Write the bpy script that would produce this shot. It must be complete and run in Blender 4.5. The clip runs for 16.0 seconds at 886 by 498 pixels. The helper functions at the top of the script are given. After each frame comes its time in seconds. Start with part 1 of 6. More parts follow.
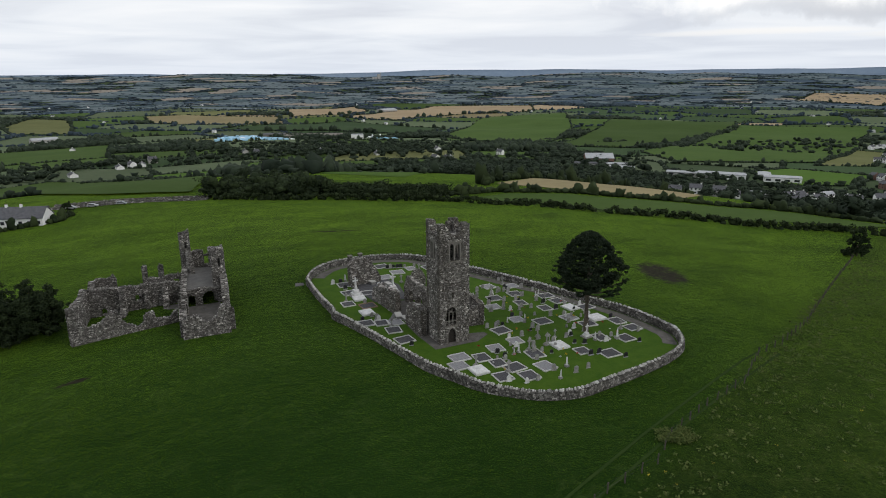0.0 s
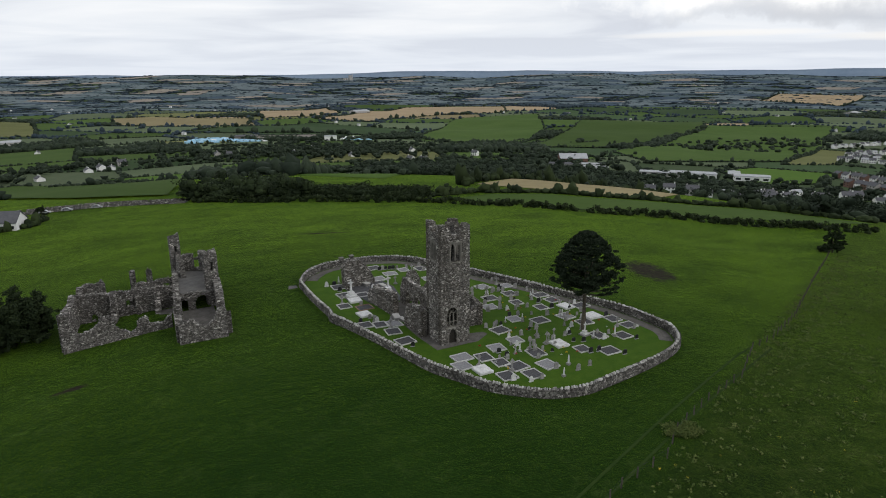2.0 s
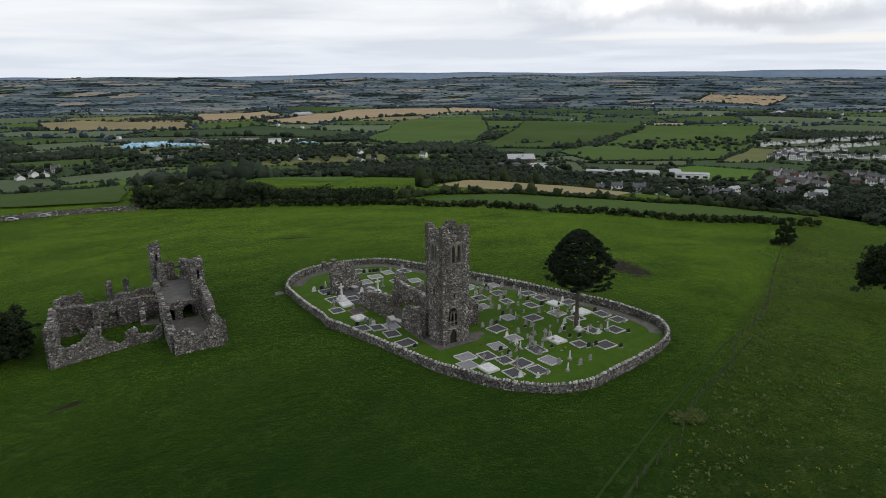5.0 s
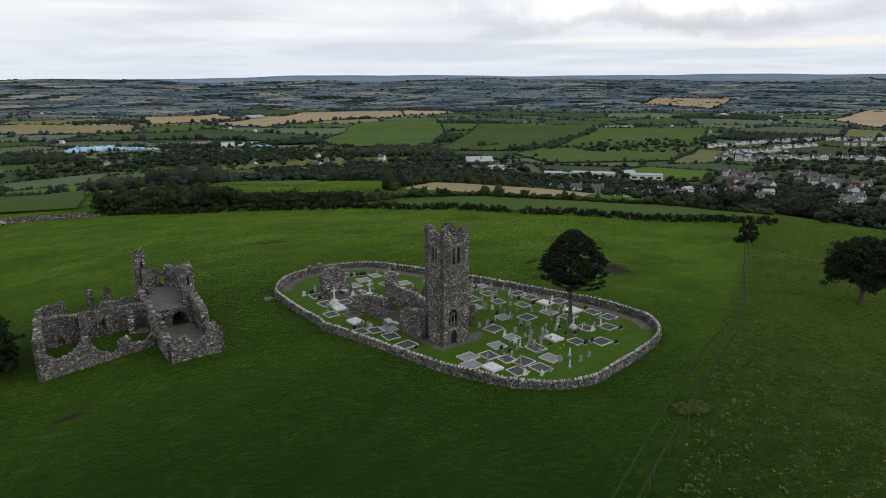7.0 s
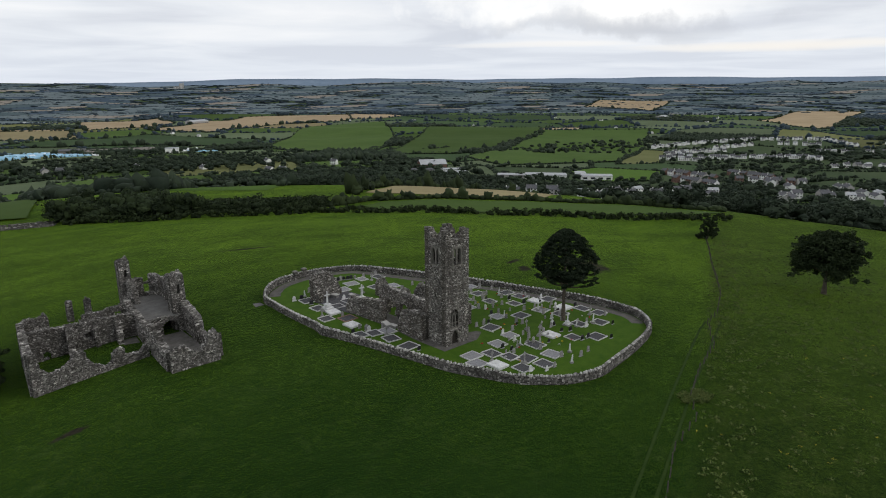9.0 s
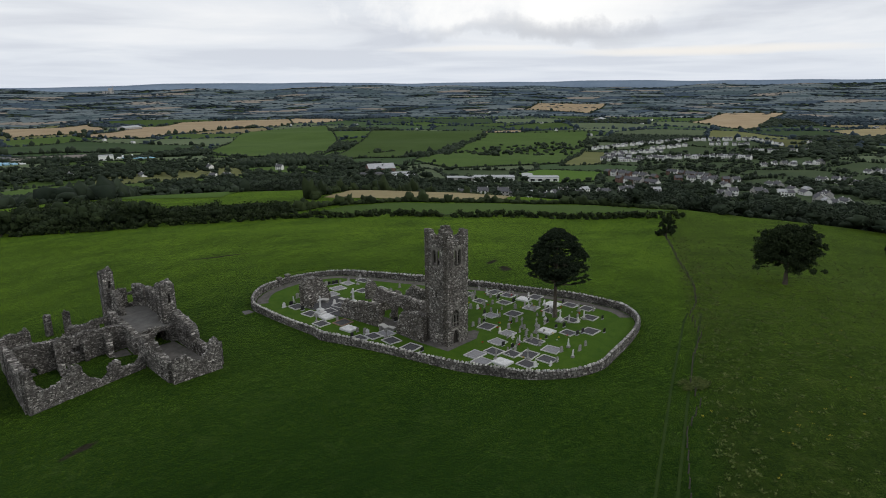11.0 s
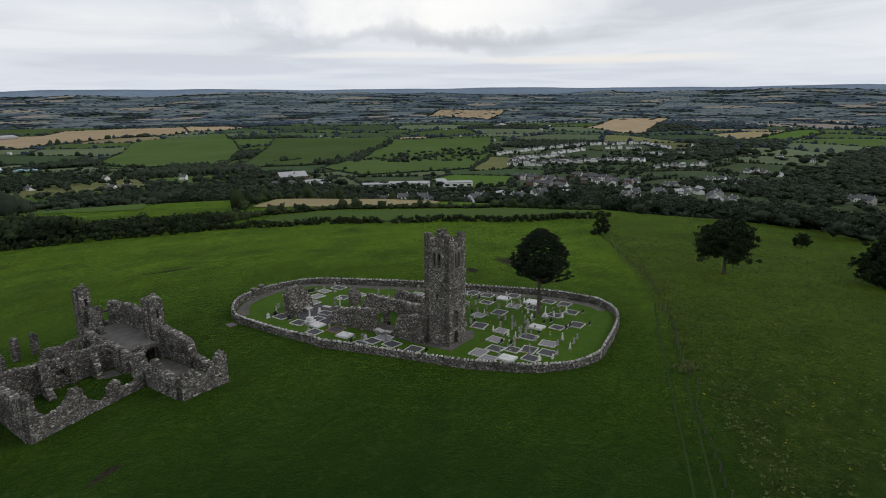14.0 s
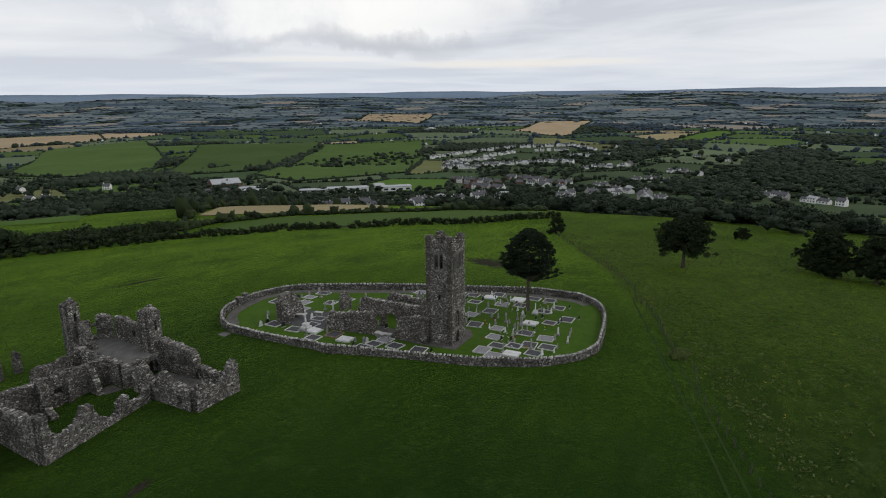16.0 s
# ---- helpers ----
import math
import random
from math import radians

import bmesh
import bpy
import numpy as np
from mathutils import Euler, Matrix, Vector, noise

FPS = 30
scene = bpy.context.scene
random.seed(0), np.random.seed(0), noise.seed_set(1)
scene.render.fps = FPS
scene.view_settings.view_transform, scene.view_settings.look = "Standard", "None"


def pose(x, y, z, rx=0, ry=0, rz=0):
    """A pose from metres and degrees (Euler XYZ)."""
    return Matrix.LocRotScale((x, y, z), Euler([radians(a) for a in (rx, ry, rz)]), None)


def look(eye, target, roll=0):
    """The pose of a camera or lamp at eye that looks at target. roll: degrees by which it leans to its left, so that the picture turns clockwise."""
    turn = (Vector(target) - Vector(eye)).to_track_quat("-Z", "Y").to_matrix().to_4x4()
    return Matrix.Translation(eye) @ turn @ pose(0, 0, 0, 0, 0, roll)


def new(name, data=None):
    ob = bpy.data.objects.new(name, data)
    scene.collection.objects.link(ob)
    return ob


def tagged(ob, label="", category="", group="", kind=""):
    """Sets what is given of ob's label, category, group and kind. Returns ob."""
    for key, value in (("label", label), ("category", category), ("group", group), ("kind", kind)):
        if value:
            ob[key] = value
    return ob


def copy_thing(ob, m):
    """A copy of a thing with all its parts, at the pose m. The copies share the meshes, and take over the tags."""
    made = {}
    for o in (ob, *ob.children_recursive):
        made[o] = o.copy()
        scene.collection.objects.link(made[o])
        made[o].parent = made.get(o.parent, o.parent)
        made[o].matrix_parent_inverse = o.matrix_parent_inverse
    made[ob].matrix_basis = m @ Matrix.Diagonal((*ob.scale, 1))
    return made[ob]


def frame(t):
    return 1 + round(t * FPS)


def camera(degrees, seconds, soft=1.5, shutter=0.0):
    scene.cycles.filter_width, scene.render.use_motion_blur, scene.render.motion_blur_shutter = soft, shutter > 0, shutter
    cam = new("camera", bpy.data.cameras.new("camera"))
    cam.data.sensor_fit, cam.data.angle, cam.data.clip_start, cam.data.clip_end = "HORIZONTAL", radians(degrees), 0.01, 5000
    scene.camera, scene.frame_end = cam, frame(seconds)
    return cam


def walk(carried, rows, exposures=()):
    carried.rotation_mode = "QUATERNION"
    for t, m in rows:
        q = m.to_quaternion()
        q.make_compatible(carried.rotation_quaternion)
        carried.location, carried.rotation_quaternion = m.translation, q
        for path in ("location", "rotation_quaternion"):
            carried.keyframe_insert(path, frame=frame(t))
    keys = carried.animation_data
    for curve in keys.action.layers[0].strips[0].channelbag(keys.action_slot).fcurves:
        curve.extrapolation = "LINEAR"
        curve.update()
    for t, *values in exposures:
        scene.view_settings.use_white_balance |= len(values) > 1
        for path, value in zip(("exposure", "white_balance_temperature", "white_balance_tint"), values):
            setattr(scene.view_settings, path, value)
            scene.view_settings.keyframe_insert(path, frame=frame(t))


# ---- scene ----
cam = camera(69.4, 16.0, 0.98)
PATH = [
    (0, (-37.612, -80.86, 39.442), (-36.789, -79.115, 38.914), -0.3),
    (0.5, (-38.434, -80.579, 39.437), (-37.594, -78.842, 38.911), -0.3),
    (1, (-39.367, -80.267, 39.462), (-38.509, -78.539, 38.936), -0.3),
    (1.5, (-40.322, -79.825, 39.48), (-39.445, -78.107, 38.954), -0.3),
    (2, (-41.376, -79.366, 39.513), (-40.478, -77.658, 38.988), -0.3),
    (2.5, (-42.511, -78.938, 39.547), (-41.591, -77.242, 39.022), -0.3),
    (3, (-43.677, -78.457, 39.581), (-42.734, -76.772, 39.057), -0.3),
    (5.5, (-50.553, -75.593, 39.985), (-49.478, -73.989, 39.465), -0.3),
    (6, (-52.085, -74.876, 40.056), (-50.981, -73.291, 39.538), -0.2),
    (6.5, (-53.644, -74.096, 40.089), (-52.511, -72.53, 39.573), -0.2),
    (7, (-55.252, -73.224, 40.092), (-54.089, -71.68, 39.578), -0.2),
    (7.5, (-56.897, -72.296, 40.093), (-55.703, -70.775, 39.582), -0.2),
    (8, (-58.607, -71.318, 40.121), (-57.382, -69.821, 39.611), -0.3),
    (8.5, (-60.337, -70.304, 40.131), (-59.081, -68.833, 39.622), -0.3),
    (9, (-62.142, -69.216, 40.151), (-60.855, -67.771, 39.646), -0.3),
    (11.5, (-71.393, -62.759, 40.309), (-69.946, -61.469, 39.816), -0.4),
    (12, (-73.303, -61.25, 40.367), (-71.824, -59.996, 39.877), -0.3),
    (12.5, (-75.252, -59.6, 40.412), (-73.74, -58.384, 39.925), -0.3),
    (13, (-77.168, -57.858, 40.451), (-75.627, -56.679, 39.968), -0.3),
    (13.5, (-79.138, -56.092, 40.491), (-77.565, -54.954, 40.01), -0.4),
    (14, (-81.139, -54.247, 40.522), (-79.535, -53.152, 40.044), -0.4),
    (14.5, (-83.152, -52.318, 40.583), (-81.518, -51.266, 40.108), -0.5),
    (15, (-85.143, -50.26, 40.653), (-83.48, -49.254, 40.18), -0.6),
    (15.5, (-87.122, -48.007, 40.735), (-85.431, -47.048, 40.265), -0.6),
    (16, (-89.059, -45.651, 40.79), (-87.341, -44.74, 40.322), -0.6),
]
walk(cam, [(t, look(eye, aim, lean)) for t, eye, aim, lean in PATH], [(0, 0.0), (6, 0.0), (9, -0.03), (12.5, -0.13), (16, -0.17)])

# ---- world, sun ----
def world_sky():
    w = bpy.data.worlds.new("overcast_sky")
    scene.world = w
    w.use_nodes = True
    nt = w.node_tree
    nt.nodes.clear()
    N, L = nt.nodes.new, nt.links.new
    out, bg = N("ShaderNodeOutputWorld"), N("ShaderNodeBackground")
    sky = N("ShaderNodeTexSky")
    sky.sky_type, sky.sun_disc = "NISHITA", False
    sky.sun_elevation, sky.sun_rotation = radians(42), radians(140)
    tc, sep = N("ShaderNodeTexCoord"), N("ShaderNodeSeparateXYZ")
    L(tc.outputs["Generated"], sep.inputs[0])

    def m(op, a, b=None, clamp=False):
        n = N("ShaderNodeMath")
        n.operation, n.use_clamp = op, clamp
        for i, v in enumerate((a, b)):
            if v is None:
                continue
            if isinstance(v, (int, float)):
                n.inputs[i].default_value = v
            else:
                L(v, n.inputs[i])
        return n.outputs[0]

    z = m("MAXIMUM", sep.outputs["Z"], 0.0)
    den = m("ADD", z, 0.055)
    comb = N("ShaderNodeCombineXYZ")
    L(m("DIVIDE", sep.outputs["X"], den), comb.inputs[0])
    L(m("DIVIDE", sep.outputs["Y"], den), comb.inputs[1])
    n1, n2 = N("ShaderNodeTexNoise"), N("ShaderNodeTexNoise")
    for n, s, d in ((n1, 0.42, 9), (n2, 0.16, 4)):
        n.inputs["Scale"].default_value, n.inputs["Detail"].default_value = s, d
        n.inputs["Distortion"].default_value = 0.5
        L(comb.outputs[0], n.inputs["Vector"])
    mixn = m("ADD", m("MULTIPLY", n1.outputs[0], 0.6), m("MULTIPLY", n2.outputs[0], 0.4))
    ramp = N("ShaderNodeValToRGB")
    L(mixn, ramp.inputs[0])
    cr = ramp.color_ramp
    cr.elements[0].position, cr.elements[0].color = 0.40, (0.68, 0.71, 0.78, 1)
    cr.elements[1].position, cr.elements[1].color = 0.60, (0.96, 0.97, 0.99, 1)
    e = cr.elements.new(0.50)
    e.color = (0.83, 0.86, 0.91, 1)
    # the even pale band over the horizon
    hz = m("SUBTRACT", 1.0, m("DIVIDE", z, 0.085), True)
    mx = N("ShaderNodeMix")
    mx.data_type = "RGBA"
    L(m("MULTIPLY", hz, 0.75), mx.inputs[0])
    L(ramp.outputs[0], mx.inputs[6])
    mx.inputs[7].default_value = (0.74, 0.80, 0.90, 1)

    n3 = N("ShaderNodeTexNoise")
    n3.inputs["Scale"].default_value, n3.inputs["Detail"].default_value, n3.inputs["Roughness"].default_value = 9.0, 8, 0.62
    L(tc.outputs["Generated"], n3.inputs["Vector"])

    # one large cumulus: a bright crown over a grey belly
    def lobe(az, el, wide, high, rag):
        a = radians(az)
        side = m("SUBTRACT", m("MULTIPLY", sep.outputs["X"], math.sin(a)), m("MULTIPLY", sep.outputs["Y"], math.cos(a)))
        ahead = m("ADD", m("MULTIPLY", sep.outputs["X"], math.cos(a)), m("MULTIPLY", sep.outputs["Y"], math.sin(a)))
        u = m("DIVIDE", m("ADD", side, m("MULTIPLY", m("SUBTRACT", n3.outputs[0], 0.5), 0.45 * rag)), radians(wide))
        v = m("DIVIDE", m("ADD", m("SUBTRACT", sep.outputs["Z"], math.sin(radians(el))), m("MULTIPLY", m("SUBTRACT", n3.outputs[0], 0.5), 0.12 * rag)), radians(high))
        d = m("ADD", m("MULTIPLY", u, u), m("MULTIPLY", v, v))
        return m("MULTIPLY", m("SUBTRACT", 1.0, d, True), m("GREATER_THAN", ahead, 0.0))

    col = mx.outputs[2]
    for az, el, wide, high, c, k, rag in ((34, 7.6, 15, 3.6, (1.12, 1.11, 1.09, 1), 1.0, 1.0), (33, 4.4, 12, 1.3, (0.58, 0.60, 0.65, 1), 0.7, 0.8),
                                          (21, 2.6, 13, 0.45, (1.0, 0.95, 0.88, 1), 0.8, 0.06), (40, 3.0, 9, 0.3, (1.0, 0.97, 0.93, 1), 0.6, 0.06)):
        b = N("ShaderNodeMix")
        b.data_type = "RGBA"
        L(m("MULTIPLY", lobe(az, el, wide, high, rag), k), b.inputs[0])
        L(col, b.inputs[6])
        b.inputs[7].default_value = c
        col = b.outputs[2]
    thin = N("ShaderNodeMix")
    thin.data_type = "RGBA"
    thin.inputs[0].default_value = 0.96
    sk = N("ShaderNodeMix")
    sk.data_type, sk.blend_type = "RGBA", "MULTIPLY"
    sk.inputs[0].default_value = 1.0
    L(sky.outputs[0], sk.inputs[6])
    sk.inputs[7].default_value = (0.1, 0.1, 0.1, 1)
    L(sk.outputs[2], thin.inputs[6])
    L(col, thin.inputs[7])
    L(thin.outputs[2], bg.inputs[0])
    bg.inputs[1].default_value = SKY
    L(bg.outputs[0], out.inputs[0])


SKY = 1.02
world_sky()
sun = new("sun", bpy.data.lights.new("sun", "SUN"))
sun.data.energy, sun.data.angle, sun.data.color = 0.7, radians(14), (1.0, 0.96, 0.9)
sun.matrix_world = look((62, -80, 92), (0, 0, 0))


# ---- materials ----
class Shader:
    """A node material under construction; textures run in world metres."""

    def __init__(self, name, rough=0.85, metal=0.0, spec=0.06):
        self.mat = bpy.data.materials.new(name)
        self.mat.use_nodes = True
        self.nt = self.mat.node_tree
        self.bsdf = self.nt.nodes["Principled BSDF"]
        self.bsdf.inputs["Roughness"].default_value = rough
        self.bsdf.inputs["Metallic"].default_value = metal
        self.bsdf.inputs["Specular IOR Level"].default_value = spec
        self.pos = self.n("ShaderNodeNewGeometry").outputs["Position"]

    def n(self, kind):
        return self.nt.nodes.new(kind)

    def link(self, a, b):
        self.nt.links.new(a, b)

    def noise(self, scale, detail=5, rough=0.6, vec=None, distort=0.0):
        t = self.n("ShaderNodeTexNoise")
        t.inputs["Scale"].default_value, t.inputs["Detail"].default_value = scale, detail
        t.inputs["Roughness"].default_value, t.inputs["Distortion"].default_value = rough, distort
        self.link(vec or self.pos, t.inputs["Vector"])
        return t.outputs[0]

    def stretch(self, sx, sy, sz, rz=0):
        mp = self.n("ShaderNodeMapping")
        mp.inputs["Scale"].default_value, mp.inputs["Rotation"].default_value[2] = (sx, sy, sz), radians(rz)
        self.link(self.pos, mp.inputs[0])
        return mp.outputs[0]

    def ramp(self, fac, stops):
        r = self.n("ShaderNodeValToRGB")
        el = r.color_ramp.elements
        while len(el) < len(stops):
            el.new(0.5)
        for e, (p, c) in zip(el, stops):
            e.position, e.color = p, (*c, 1)
        self.link(fac, r.inputs[0])
        return r.outputs[0]

    def mix(self, fac, a, b, mode="MIX"):
        x = self.n("ShaderNodeMix")
        x.data_type, x.blend_type = "RGBA", mode
        for s, v in ((x.inputs[0], fac), (x.inputs[6], a), (x.inputs[7], b)):
            if isinstance(v, (int, float)):
                s.default_value = v
            elif isinstance(v, tuple):
                s.default_value = (*v, 1)
            else:
                self.link(v, s)
        return x.outputs[2]

    def math(self, op, a, b=0.0, clamp=False):
        x = self.n("ShaderNodeMath")
        x.operation, x.use_clamp = op, clamp
        for s, v in zip(x.inputs, (a, b)):
            if isinstance(v, (int, float)):
                s.default_value = v
            else:
                self.link(v, s)
        return x.outputs[0]

    def bump(self, height, strength, dist):
        b = self.n("ShaderNodeBump")
        b.inputs["Strength"].default_value, b.inputs["Distance"].default_value = strength, dist
        self.link(height, b.inputs["Height"])
        self.link(b.outputs[0], self.bsdf.inputs["Normal"])

    def done(self, col):
        if isinstance(col, tuple):
            self.bsdf.inputs["Base Color"].default_value = (*col, 1)
        else:
            self.link(col, self.bsdf.inputs["Base Color"])
        return self.mat


def plain(name, a, b, scale=2.0, rough=0.8, bump=0.2, metal=0.0, spec=0.06):
    """Two tones mixed by a coarse and a fine grain."""
    s = Shader(name, rough, metal, spec)
    f = s.math("ADD", s.math("MULTIPLY", s.noise(scale, 4), 0.6), s.math("MULTIPLY", s.noise(scale * 9, 3), 0.4))
    c = s.ramp(f, [(0.32, a), (0.68, b)])
    if bump:
        s.bump(s.noise(scale * 12, 4), bump, 0.03)
    return s.done(c)


def rubble_stone(name, dark, mid, pale, scale=3.0):
    """Uncoursed limestone rubble: stones of many greys, open joints, lichen."""
    s = Shader(name, 0.92)
    warp = s.n("ShaderNodeVectorMath")
    warp.operation = "ADD"
    nz = s.n("ShaderNodeTexNoise")
    nz.inputs["Scale"].default_value = 2.2
    s.link(s.pos, nz.inputs["Vector"])
    sc = s.n("ShaderNodeVectorMath")
    sc.operation = "SCALE"
    sc.inputs["Scale"].default_value = 0.25
    s.link(nz.outputs["Color"], sc.inputs[0])
    s.link(s.stretch(1, 1, 1.7), warp.inputs[0])
    s.link(sc.outputs[0], warp.inputs[1])
    v1, v2 = s.n("ShaderNodeTexVoronoi"), s.n("ShaderNodeTexVoronoi")
    v2.feature = "DISTANCE_TO_EDGE"
    for v in (v1, v2):
        v.inputs["Scale"].default_value = scale
        s.link(warp.outputs[0], v.inputs["Vector"])
    sep = s.n("ShaderNodeSeparateColor")
    s.link(v1.outputs["Color"], sep.inputs[0])
    c = s.ramp(sep.outputs[0], [(0.0, dark), (0.45, mid), (0.72, mid), (0.95, pale)])
    c = s.mix(s.math("MULTIPLY", s.noise(9, 5), 0.55), c, tuple(v * 0.55 for v in mid))
    # lichen
    li = s.ramp(s.noise(2.6, 6, 0.7), [(0.60, (0, 0, 0)), (0.68, (1, 1, 1))])
    c = s.mix(s.math("MULTIPLY", li, 0.65), c, (0.52, 0.51, 0.47))
    # weather stains
    st = s.ramp(s.noise(0.45, 5), [(0.38, (0.66, 0.65, 0.63)), (0.62, (1.12, 1.11, 1.10))])
    c = s.mix(1.0, c, st, "MULTIPLY")
    joint = s.ramp(v2.outputs["Distance"], [(0.0, (0, 0, 0)), (0.13, (1, 1, 1))])
    c = s.mix(joint, (0.035, 0.032, 0.028), c)
    s.bump(s.math("ADD", joint, s.math("MULTIPLY", s.noise(14, 4), 0.5)), 0.9, 0.10)
    return s.done(c)


def loose_stone(name, tone=1.0):
    """Single stones, each of its own grey, with lichen and damp."""
    s = Shader(name, 0.93)
    g = s.n("ShaderNodeNewGeometry").outputs["Random Per Island"]
    k = lambda v: (v * tone, v * tone * 0.965, v * tone * 0.905)
    c = s.ramp(g, [(0.0, k(0.08)), (0.32, k(0.145)), (0.64, k(0.22)), (0.88, k(0.36)), (1.0, k(0.60))])
    li = s.ramp(s.noise(3.2, 6, 0.72), [(0.58, (0, 0, 0)), (0.68, (1, 1, 1))])
    c = s.mix(s.math("MULTIPLY", li, 0.6), c, (0.50, 0.49, 0.45))
    st = s.ramp(s.noise(0.5, 5, 0.65), [(0.36, (0.55, 0.54, 0.53)), (0.62, (1.15, 1.14, 1.12))])
    c = s.mix(1.0, c, st, "MULTIPLY")
    c = s.mix(1.0, c, s.ramp(s.noise(11, 4), [(0.3, (0.7, 0.7, 0.7)), (0.7, (1.25, 1.25, 1.25))]), "MULTIPLY")
    s.bump(s.noise(16, 4), 0.6, 0.04)
    return s.done(c)


STONES = loose_stone("single_stones")
WALLSTONES = loose_stone("field_wall_stones", 0.68)
STONE = rubble_stone("tower_rubble", (0.055, 0.050, 0.044), (0.18, 0.166, 0.146), (0.50, 0.48, 0.44), 4.0)
STONE2 = rubble_stone("college_rubble", (0.055, 0.052, 0.048), (0.16, 0.153, 0.142), (0.47, 0.46, 0.43), 4.0)
STONE3 = rubble_stone("boundary_rubble", (0.045, 0.045, 0.04), (0.13, 0.127, 0.117), (0.40, 0.39, 0.36), 3.4)
DRESSED = plain("dressed_stone", (0.10, 0.095, 0.085), (0.25, 0.235, 0.21), 1.5, 0.85, 0.3)

DARKWOOD = plain("old_door_wood", (0.02, 0.018, 0.015), (0.05, 0.045, 0.04), 6, 0.7)
GRAVEL = plain("path_gravel", (0.055, 0.052, 0.047), (0.135, 0.128, 0.118), 0.9, 0.95, 0.6)
CHIPS = plain("grave_chippings", (0.035, 0.035, 0.037), (0.11, 0.11, 0.115), 3, 0.95, 0.6)
CONCRETE = plain("vault_screed", (0.075, 0.072, 0.068), (0.15, 0.146, 0.138), 0.8, 0.9, 0.3)
KERB = plain("pale_kerb_stone", (0.28, 0.28, 0.27), (0.60, 0.59, 0.57), 2.4, 0.8, 0.1)
PALECHIP = plain("pale_chippings", (0.13, 0.13, 0.135), (0.27, 0.27, 0.28), 4, 0.95, 0.4)
MARBLE = plain("white_marble", (0.34, 0.34, 0.34), (0.68, 0.68, 0.67), 2.0, 0.55, 0.05)
LIMESTONE = plain("grave_limestone", (0.10, 0.10, 0.095), (0.34, 0.335, 0.32), 2.4, 0.8, 0.2)
GRANITE = plain("grey_granite", (0.16, 0.16, 0.165), (0.30, 0.30, 0.31), 7, 0.5, 0.05)
BLACK = plain("black_granite", (0.012, 0.012, 0.014), (0.03, 0.03, 0.033), 8, 0.25, 0.0, spec=0.5)
DARKCHIP = plain("dark_chippings", (0.035, 0.035, 0.037), (0.10, 0.10, 0.105), 5, 0.95, 0.5)
REDKERB = plain("red_sandstone_kerb", (0.16, 0.10, 0.075), (0.30, 0.21, 0.16), 4, 0.85, 0.2)
BARK = plain("bark", (0.045, 0.038, 0.030), (0.15, 0.13, 0.105), 4, 0.95, 0.8)
POSTWOOD = plain("weathered_post", (0.04, 0.035, 0.03), (0.10, 0.09, 0.075), 6, 0.9, 0.4)
WIRE = plain("fence_wire", (0.05, 0.05, 0.05), (0.09, 0.09, 0.09), 5, 0.6, 0, 0.6)
TAR = plain("road_asphalt", (0.05, 0.05, 0.052), (0.11, 0.11, 0.112), 0.6, 0.9, 0.2)
RENDER = plain("white_render", (0.64, 0.64, 0.62), (0.82, 0.82, 0.80), 0.7, 0.85, 0.05)
GREYWALL = plain("grey_render", (0.28, 0.27, 0.255), (0.44, 0.43, 0.41), 0.7, 0.85, 0.05)
WORKSWALL = plain("brown_cladding", (0.13, 0.115, 0.10), (0.21, 0.19, 0.17), 0.1, 0.8, 0)
SLATE = plain("slate_roof", (0.055, 0.057, 0.062), (0.13, 0.13, 0.14), 1.2, 0.7, 0.3)
PALEROOF = plain("pale_sheet_roof", (0.26, 0.27, 0.28), (0.42, 0.43, 0.44), 0.2, 0.6, 0.05)
BRICK = plain("red_brick", (0.12, 0.075, 0.06), (0.21, 0.13, 0.105), 2, 0.9, 0.2)
GLASS = plain("window_glass", (0.015, 0.017, 0.02), (0.03, 0.034, 0.04), 2, 0.1, 0, spec=0.6)
BLUEWRAP = plain("blue_wrapped_pallets", (0.14, 0.34, 0.50), (0.42, 0.62, 0.74), 0.05, 0.5, 0)
WHITEWRAP = plain("white_wrapped_pallets", (0.6, 0.62, 0.64), (0.8, 0.8, 0.8), 0.05, 0.6, 0)


def leaf_material(name, a, b, rough=0.75):
    """Leaves: each island takes its own tone."""
    s = Shader(name, rough, 0, 0.06)
    g = s.n("ShaderNodeNewGeometry")
    f = s.math("ADD", s.math("MULTIPLY", g.outputs["Random Per Island"], 0.6), s.math("MULTIPLY", s.noise(0.35, 3), 0.4))
    return s.done(s.ramp(f, [(0.1, a), (0.85, b)]))


CAPSTONE = leaf_material("cap_stone", (0.10, 0.097, 0.09), (0.60, 0.59, 0.55), 0.9)
PINE = leaf_material("cypress_leaf", (0.010, 0.016, 0.010), (0.028, 0.040, 0.022))
LEAF = leaf_material("broad_leaf", (0.012, 0.019, 0.011), (0.030, 0.044, 0.017))
HEDGE = leaf_material("hedge_leaf", (0.012, 0.019, 0.010), (0.032, 0.046, 0.017))
WOOD = leaf_material("far_wood_leaf", (0.012, 0.019, 0.013), (0.036, 0.050, 0.030))
# far foliage, with the blue of distance haze mixed into the leaf colour
HAZE_LEAF = leaf_material("hazed_wood_leaf", (0.022, 0.034, 0.043), (0.042, 0.060, 0.072))
TUFT = leaf_material("rough_grass_tuft", (0.04, 0.072, 0.016), (0.12, 0.14, 0.045))
RAGWORT = leaf_material("ragwort_flower", (0.25, 0.20, 0.02), (0.4, 0.32, 0.04))


